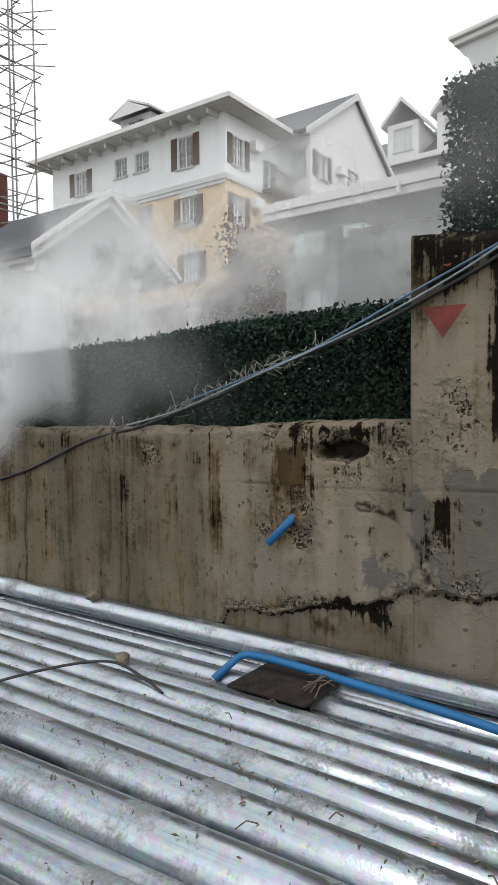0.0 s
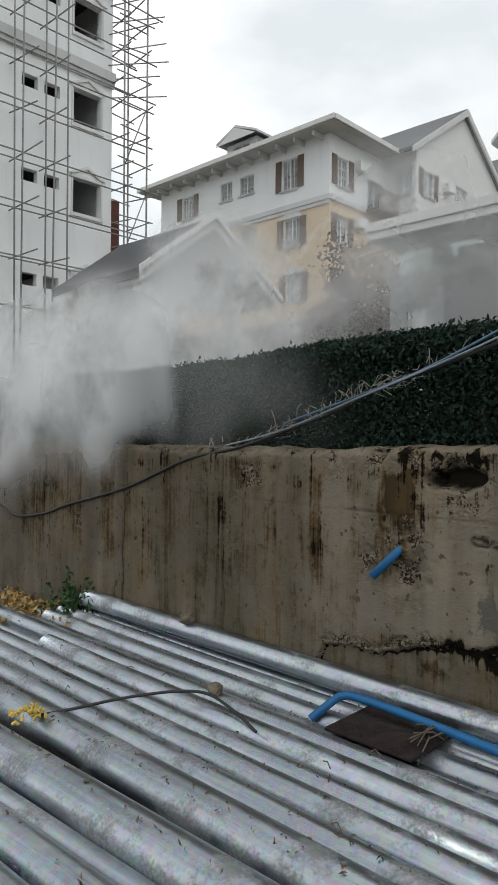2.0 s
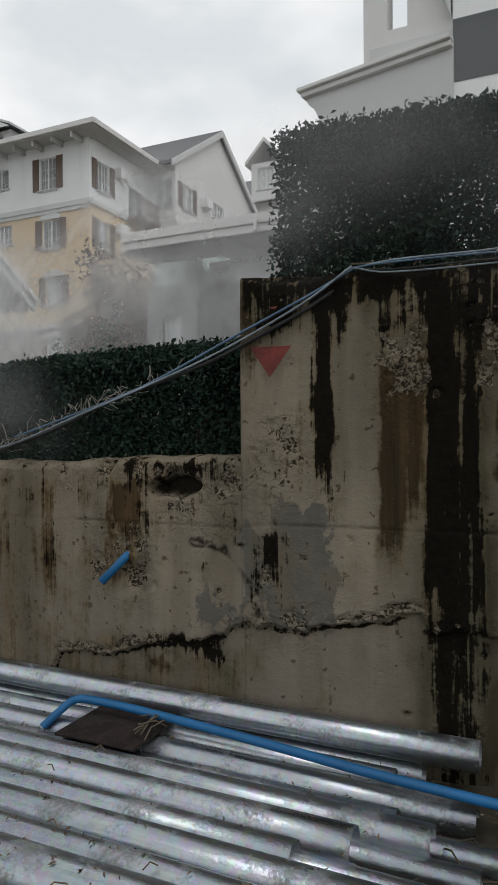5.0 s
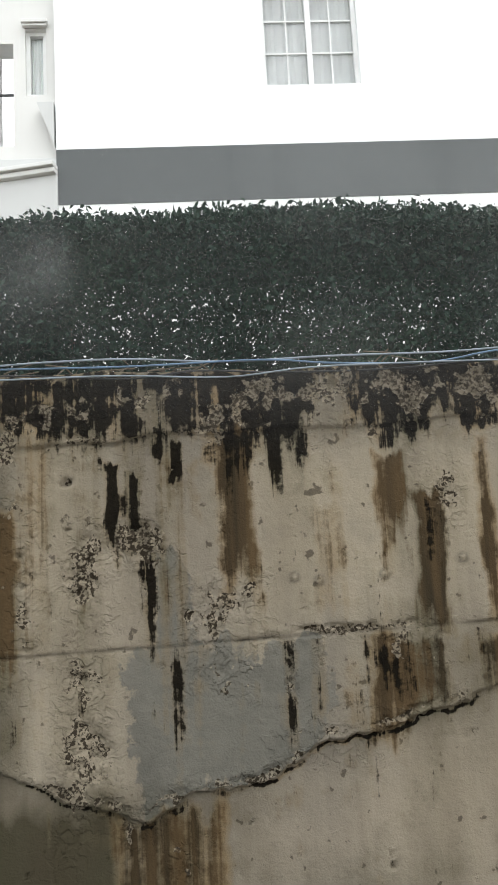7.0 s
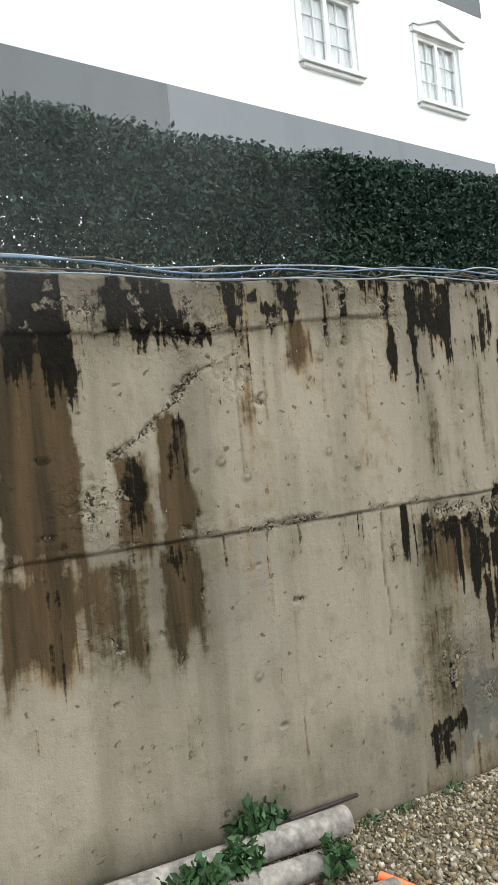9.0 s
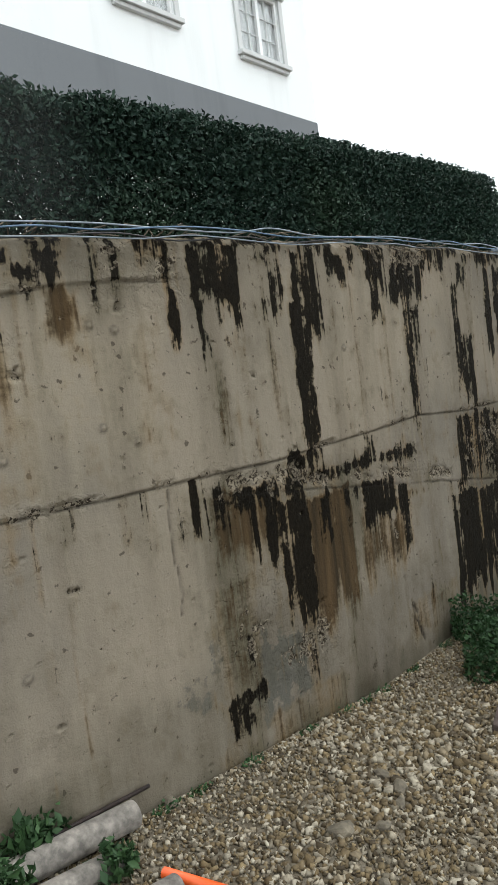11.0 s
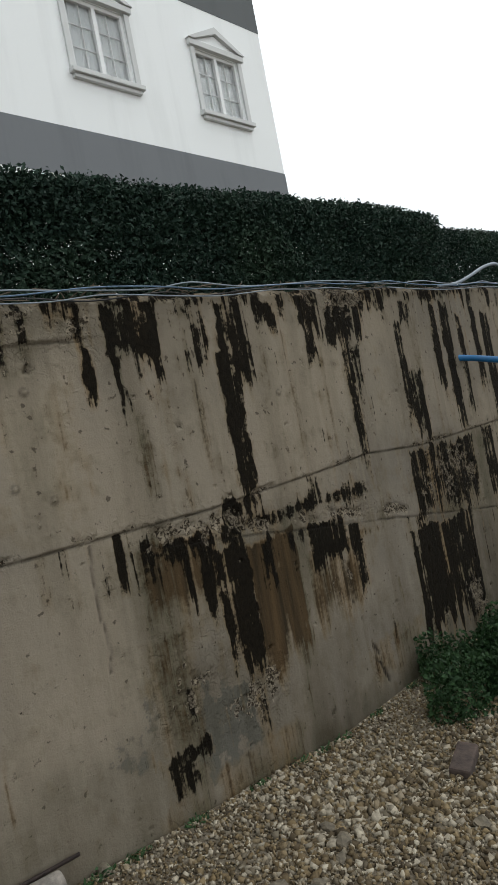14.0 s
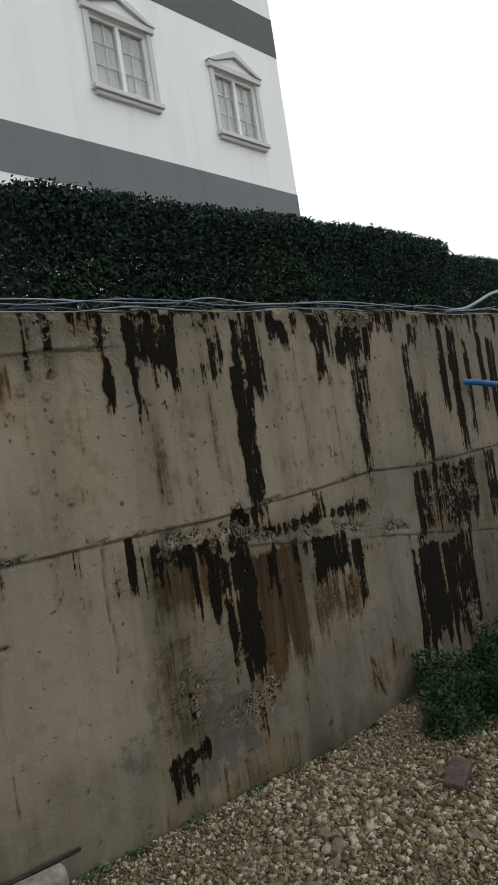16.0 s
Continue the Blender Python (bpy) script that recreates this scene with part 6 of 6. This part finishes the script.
def rock(name, x, y, z, size, material, label, seed, category="stone"):
    r = random.Random(seed)
    bm = bmesh.new()
    bmesh.ops.create_icosphere(bm, subdivisions=2, radius=size)
    s = Vector((r.uniform(0.9, 1.4), r.uniform(0.7, 1.1), r.uniform(0.55, 0.8)))
    for v in bm.verts:
        k = 1 + 0.45 * noise.noise(v.co / size * 1.1 + Vector((seed * 3.1, 0, 0)))
        v.co = Vector((v.co.x * s.x, v.co.y * s.y, v.co.z * s.z)) * k
    ob = mesh_object(name, bm, material)
    ob.matrix_basis = pose(x, y, z, 0, 0, r.uniform(0, 360))
    return tagged(ob, label, category, "loose stones")


rock("mortar_lump", -2.28, -0.105, 0.60, 0.042, M_ROCK, "grey lump of mortar lying on the steel pipes", 3)
rock("mortar_lump", -1.68, -0.47, 0.49, 0.035, M_ROCK, "small grey lump of mortar on the steel pipes", 5)
for k, (x, y, s) in enumerate(((3.9, -0.62, 0.06), (4.02, -0.72, 0.05), (3.42, -0.95, 0.05), (3.48, -0.6, 0.03), (3.36, -0.52, 0.028), (4.29, -0.62, 0.06), (4.2, -0.68, 0.045), (3.6, -0.02, 0.05), (3.75, -0.9, 0.04), (4.35, -0.5, 0.05), (4.7, -1.0, 0.06), (3.05, -0.75, 0.05))):
    rock("stone", x, y, float(ground_z(np.array(x), np.array(y))) + s * 0.2, s * 0.62, M_ROCK, "rough grey brown stone lying in the gravel", 20 + k)
block = thing("broken_brick", pose(5.15, -0.69, float(ground_z(np.array(5.15), np.array(-0.69))) + 0.03, 8, -6, 15), "broken reddish grey brick lying in the gravel", "brick")
part("body", boxes((-0.11, 0.11, -0.05, 0.05, -0.035, 0.035), soft=0.012), M_BRICK, block)
brick = thing("wood_block", pose(3.22, -0.72, 0.10, 4, 3, 25), "short dirty wooden block in the gravel", "block")
part("block", boxes((-0.06, 0.06, -0.03, 0.03, -0.03, 0.03), soft=0.006), M_OLDPIPE, brick)

# dry bits scattered over the pipes
scat = np.random.default_rng(21)
n = 700
px, py = scat.uniform(-3.3, 0.2, n), -0.1 - 0.119 * 15 * scat.random(n)
rows = np.array([-0.15, -0.245, -0.355, -0.462, -0.585, -0.704, -0.820, -0.940, -1.086, -1.12, -1.302, -1.545])
py = rows[scat.integers(0, 12, n)] + scat.normal(0, 0.010, n)
pz = np.interp(py, rows[::-1], [0.49, 0.512, 0.505, 0.512, 0.484, 0.49, 0.478, 0.49, 0.478, 0.44, 0.458, 0.468]) + 0.002
leaves("dry_bits", np.stack([px, py, pz], 1), 0.018, M_TWIG, scat, "dry leaf bits and grit scattered over the steel pipes", "debris", "stuff", slim=0.35)
bm = bmesh.new()
for k in range(24):
    x, y = g.uniform(-2.8, 0.3), g.uniform(-1.5, -0.45)
    a = g.uniform(0, 6.3)
    ln = g.uniform(0.02, 0.07)
    tube([(x, y, 0.492), (x + 0.5 * ln * math.cos(a), y + 0.5 * ln * math.sin(a), 0.50 + g.uniform(0, 0.012)), (x + ln * math.cos(a + 0.1), y + ln * math.sin(a + 0.1), 0.494)], 0.0022, 5, bm=bm)
tagged(mesh_object("twigs", bm, M_TWIG), "thin dry twigs lying on the steel pipes", "debris", "", "stuff")

bm = bmesh.new()
for k in range(34):
    x, y, a = g.uniform(0.15, 0.95), g.uniform(-0.62, -0.12), g.gauss(0.0, 0.5)
    z, ln = float(ground_z(np.array(x), np.array(y))) + g.uniform(0.01, 0.06), g.uniform(0.05, 0.20)
    tube([(x, y, z), (x + 0.5 * ln * math.cos(a), y + 0.5 * ln * math.sin(a), z + g.uniform(-0.01, 0.02)), (x + ln * math.cos(a), y + ln * math.sin(a), z - 0.03)], g.uniform(0.0015, 0.0038), 5, bm=bm)
tagged(mesh_object("stick_litter", bm, M_STICK), "dry sticks and stalks littered by the pipe ends", "debris", "", "stuff")

# ---- gravel ----
gr = np.random.default_rng(31)
n = 44000
gx = np.concatenate([2.3 + 5.2 * gr.random(n) ** 1.25, gr.uniform(0.4, 2.6, 1800), gr.uniform(-5.2, -3.3, 1200)])
gy = np.concatenate([-0.02 - 1.75 * gr.random(n) ** 1.1, gr.uniform(-1.2, -0.02, 1800), gr.uniform(-0.9, -0.02, 1200)])
gz = ground_z(gx, gy) + 0.004
iv = np.array([(i, j, k) for i in (-0.62, 0.62) for j in (-0.62, 0.62) for k in (-0.62, 0.62)])
pat = [[0, 1, 3, 2], [4, 6, 7, 5], [0, 4, 5, 1], [2, 3, 7, 6], [0, 2, 6, 4], [1, 5, 7, 3]]
m = len(gx)
coarse = np.clip(0.75 + 2.2 * field(gx, gy, 36, 1.3, 1.3, 3), 0.3, 1.25)[:, None, None]
size = 0.0050 + 0.0125 * coarse * gr.random((m, 1, 1)) ** 2.0
stretch = gr.uniform(0.35, 1.8, (m, 1, 3))
shape = iv[None] * stretch * (1 + 0.26 * gr.normal(size=(m, len(iv), 3))) * size
shape = np.einsum("nvk,nkj->nvj", shape, turned(gr, m))
from_arrays("gravel", shape + np.stack([gx, gy, gz], 1)[:, None], pat, M_STONES, "loose ochre and grey gravel along the wall", "gravel", "stuff")

# ---- plants at the wall foot ----
pl = np.random.default_rng(41)


def clump(name, x, y, z, rx, ry, rz, count, size, material, label, category="plant", stems=14):
    ob = thing(name, pose(x, y, z), label, category)
    p = pl.normal(size=(count, 3))
    p /= np.linalg.norm(p, axis=1)[:, None]
    p *= pl.random((count, 1)) ** 0.4
    lump = 1 + 0.5 * np.sin(p[:, :1] * 7 + x) * np.cos(p[:, 1:2] * 6 + y)
    p = p * lump * np.array([rx, ry, rz])
    p[:, 2] = np.abs(p[:, 2])
    leaves("leaves", p, size, material, pl, parent=ob, kind="stuff", slim=0.55)
    bm = bmesh.new()
    for k in range(stems):
        a, b = pl.uniform(0, 6.28), pl.uniform(0.2, 0.8)
        tube([(0.1 * rx * math.cos(a), 0.1 * ry * math.sin(a), -0.03), (b * 0.6 * rx * math.cos(a), b * 0.6 * ry * math.sin(a), 0.5 * rz), (b * rx * math.cos(a), b * ry * math.sin(a), 0.85 * rz)], 0.004, 5, bm=bm)
    tagged(part("stem_mass", bm, M_BUSH, ob), kind="stuff")
    return ob


clump("green_bush", 6.2, -0.42, -0.16, 0.72, 0.42, 0.30, 15000, 0.030, M_DKBUSH, "dark green grassy bush growing from the gravel")
clump("green_bush", 7.6, -0.55, -0.15, 0.65, 0.5, 0.36, 9000, 0.034, M_DKBUSH, "dark green grassy bush further along the wall")
for k in range(9):
    wx = 3.55 + 0.27 * k + 0.1 * math.sin(k * 5.0)
    clump("weed", wx, -0.045, float(ground_z(np.array(wx), np.array(-0.05))) - 0.01, 0.09, 0.035, 0.035, 90, 0.02, M_BUSH, "sparse low weed growing at the wall foot", stems=5)
clump("weed", 3.02, -0.03, 0.20, 0.14, 0.05, 0.13, 260, 0.045, M_BUSH, "small green weed at the wall foot")
clump("weed", 2.86, -0.16, 0.22, 0.10, 0.07, 0.08, 200, 0.045, M_BUSH, "green creeping weed growing over the old pipes")
clump("weed", 2.70, -0.20, 0.24, 0.12, 0.08, 0.08, 240, 0.045, M_BUSH, "green creeping weed growing over the old pipes")
clump("weed", 3.20, -0.24, 0.12, 0.08, 0.07, 0.09, 180, 0.04, M_BUSH, "small green weed between the old pipes")
clump("weed", 0.95, -0.22, 0.30, 0.42, 0.26, 0.09, 1800, 0.03, M_BUSH, "low green weeds by the end of the pipe stack")
clump("weed", 1.5, -0.35, 0.25, 0.35, 0.2, 0.08, 500, 0.035, M_BUSH, "low green weeds along the wall foot")
clump("weed", -3.35, -0.12, 0.38, 0.22, 0.12, 0.24, 700, 0.04, M_BUSH, "green weed with dry leaves at the wall foot")
clump("leaf_litter", -3.75, -0.30, 0.36, 0.55, 0.30, 0.10, 1500, 0.04, M_DRYLEAF, "heap of yellow dry leaves at the wall foot", "leaves", 4)

# roots and debris on the wall's lip
bm = bmesh.new()
for k in range(100):
    x = g.uniform(-3.6, -0.6) if k < 22 else g.uniform(0, 8)
    zt = LOW_TOP if x < -0.5 else float(top_z(x))
    tube([(x, g.uniform(0.0, 0.12), zt + 0.005), (x + g.uniform(-0.06, 0.06), g.uniform(-0.02, 0.06), zt + g.uniform(0.005, 0.05)), (x + g.uniform(-0.12, 0.12), g.uniform(-0.02, 0.06), zt + g.uniform(0.0, 0.06))], 0.003, 5, bm=bm)
tagged(mesh_object("dry_stalks", bm, M_STRAW), "dry stalks and roots lying on the wall top", "debris", "", "stuff")
curl = thing("foam_hose", pose(0, 0, 0), "pale grey bent hose end sticking up on the wall top", "hose")
part("barrel", tube(smooth_line([(7.2, 0.03, 2.42), (7.45, 0.0, 2.445), (7.65, -0.02, 2.50), (7.9, -0.03, 2.58), (8.1, -0.04, 2.615), (8.27, -0.05, 2.60)], 5), 0.013, 10), M_GREYC, curl, smooth=True)

# ---- trees behind the low hedge ----
def tree(x, y, z, height, spread, count, leaf, material, label, seed):
    r = np.random.default_rng(seed)
    ob = thing("tree", pose(x, y, z), label, "tree")
    bm = bmesh.new()
    tube([(0, 0, -0.1), (0.05, 0.02, 0.3 * height), (-0.05, 0.05, 0.62 * height)], 0.09, 9, bm=bm, taper=[1, 0.75, 0.45])
    tips = []
    for k in range(16):
        a, h0 = r.uniform(0, 6.28), r.uniform(0.25, 0.62) * height
        rad = spread * r.uniform(0.35, 1.0)
        tip = (rad * math.cos(a), rad * math.sin(a), min(height, h0 + r.uniform(0.12, 0.4) * height))
        tube([(0, 0.02, h0), (0.5 * tip[0], 0.5 * tip[1], h0 + 0.55 * (tip[2] - h0)), tip], 0.03, 6, bm=bm, taper=[1, 0.6, 0.2])
        tips.append(tip)
    part("trunk", bm, M_BARK, ob, smooth=True)
    c = np.array(tips)[r.integers(0, len(tips), count)]
    p = c * r.uniform(0.55, 1.05, (count, 1)) + r.normal(0, 1, (count, 3)) * np.array([0.17, 0.17, 0.15]) * spread
    p[:, 2] = np.maximum(p[:, 2], 0.2 * height)
    leaves("crown", p, leaf, material, r, parent=ob, kind="stuff", slim=0.5)


tree(-9.7, 12.0, 1.42, 5.3, 1.35, 7500, 0.13, M_REDLEAF, "small reddish brown leafed tree behind the hedge", 3)
tree(-6.9, 11.0, 1.42, 3.2, 0.9, 2600, 0.11, M_REDLEAF, "low reddish shrub tree behind the hedge", 9)
clump("garden_shrub", -9.8, 6.2, 1.42, 1.4, 0.8, 2.0, 6000, 0.09, M_BUSH, "round green garden shrub behind the low wall", "shrub")
clump("garden_shrub", -6.3, 6.8, 1.42, 0.9, 0.7, 1.9, 3500, 0.08, M_BUSH, "green garden shrub behind the hedge", "shrub")

# ---- steam rising behind the low wall ----
def steam(name, layers, material, label):
    """Billowing layers one behind another; each: centre, half width, half height, bulge, strength."""
    verts, quads, fade = [], [], []
    for n, (cx, cy, cz, w, h, deep, k) in enumerate(layers):
        nu, nv, at = 40, 30, len(verts)
        for i in range(nu + 1):
            for j in range(nv + 1):
                u, v = 2 * i / nu - 1, 2 * j / nv - 1
                d = noise.noise(Vector((u * 1.7 + 5 * n, v * 1.7, n * 2.3)))
                e = noise.noise(Vector((u * 2.5 + 9 * n, v * 2.5, 7.7)))
                r = math.hypot(u, v) + 0.35 * d
                verts.append((cx + w * u + 0.2 * h * v * d, cy + deep * (u * u + v * v - 0.6) + 0.5 * deep * e, cz + h * v + 0.15 * h * d))
                f = max(0.0, min(1.0, (0.98 - r) / 0.65)) * max(0.0, min(1.0, (1 - abs(u)) * 6)) * max(0.0, min(1.0, (1 - abs(v)) * 6))
                fade.append(k * f * f * (3 - 2 * f))
        quads += [(at + i * (nv + 1) + j, at + (i + 1) * (nv + 1) + j, at + (i + 1) * (nv + 1) + j + 1, at + i * (nv + 1) + j + 1) for i in range(nu) for j in range(nv)]
    me = bpy.data.meshes.new(name)
    me.from_pydata(verts, [], quads)
    me.polygons.foreach_set("use_smooth", [True] * len(me.polygons))
    at = me.attributes.new("fade", "FLOAT_COLOR", "POINT")
    at.data.foreach_set("color", np.repeat(np.array(fade)[:, None], 4, 1).reshape(-1).astype(np.float32))
    me.materials.append(material)
    return tagged(new(name, me), label, "steam", "", "stuff")


steam("steam", [(-3.15, -0.13, 1.98, 0.85, 0.75, 0.04, 1.0), (-4.0, -0.07, 1.6, 1.15, 0.75, 0.04, 1.0), (-4.2, 0.02, 2.0, 1.5, 0.75, 0.05, 1.0), (-3.4, 0.98, 2.5, 1.25, 1.0, 0.12, 0.95), (-5.4, 1.3, 2.3, 1.9, 1.0, 0.15, 0.95)], M_STEAM, "thick white steam rising over the low wall")
steam("drifting_steam", [(-6.4, 2.4, 2.5, 3.2, 1.1, 0.4, 0.5), (-3.6, 3.4, 3.3, 3.0, 1.6, 0.4, 0.9), (-8.0, 4.6, 3.0, 5.2, 1.6, 0.5, 0.6)], M_MIST, "thin white steam drifting before the houses")
# first layer is added to imitate lens haze; the rest are steam
steam("hedge_mist", [(1.7, -0.30, 2.45, 1.9, 0.75, 0.05, 0.13), (0.05, -0.16, 2.6, 0.8, 0.55, 0.04, 0.42), (-2.1, 0.05, 1.8, 0.95, 0.42, 0.03, 0.5), (-1.5, 0.95, 2.35, 1.7, 0.55, 0.05, 0.9)], M_MIST, "faint white steam and added lens haze before the hedges")
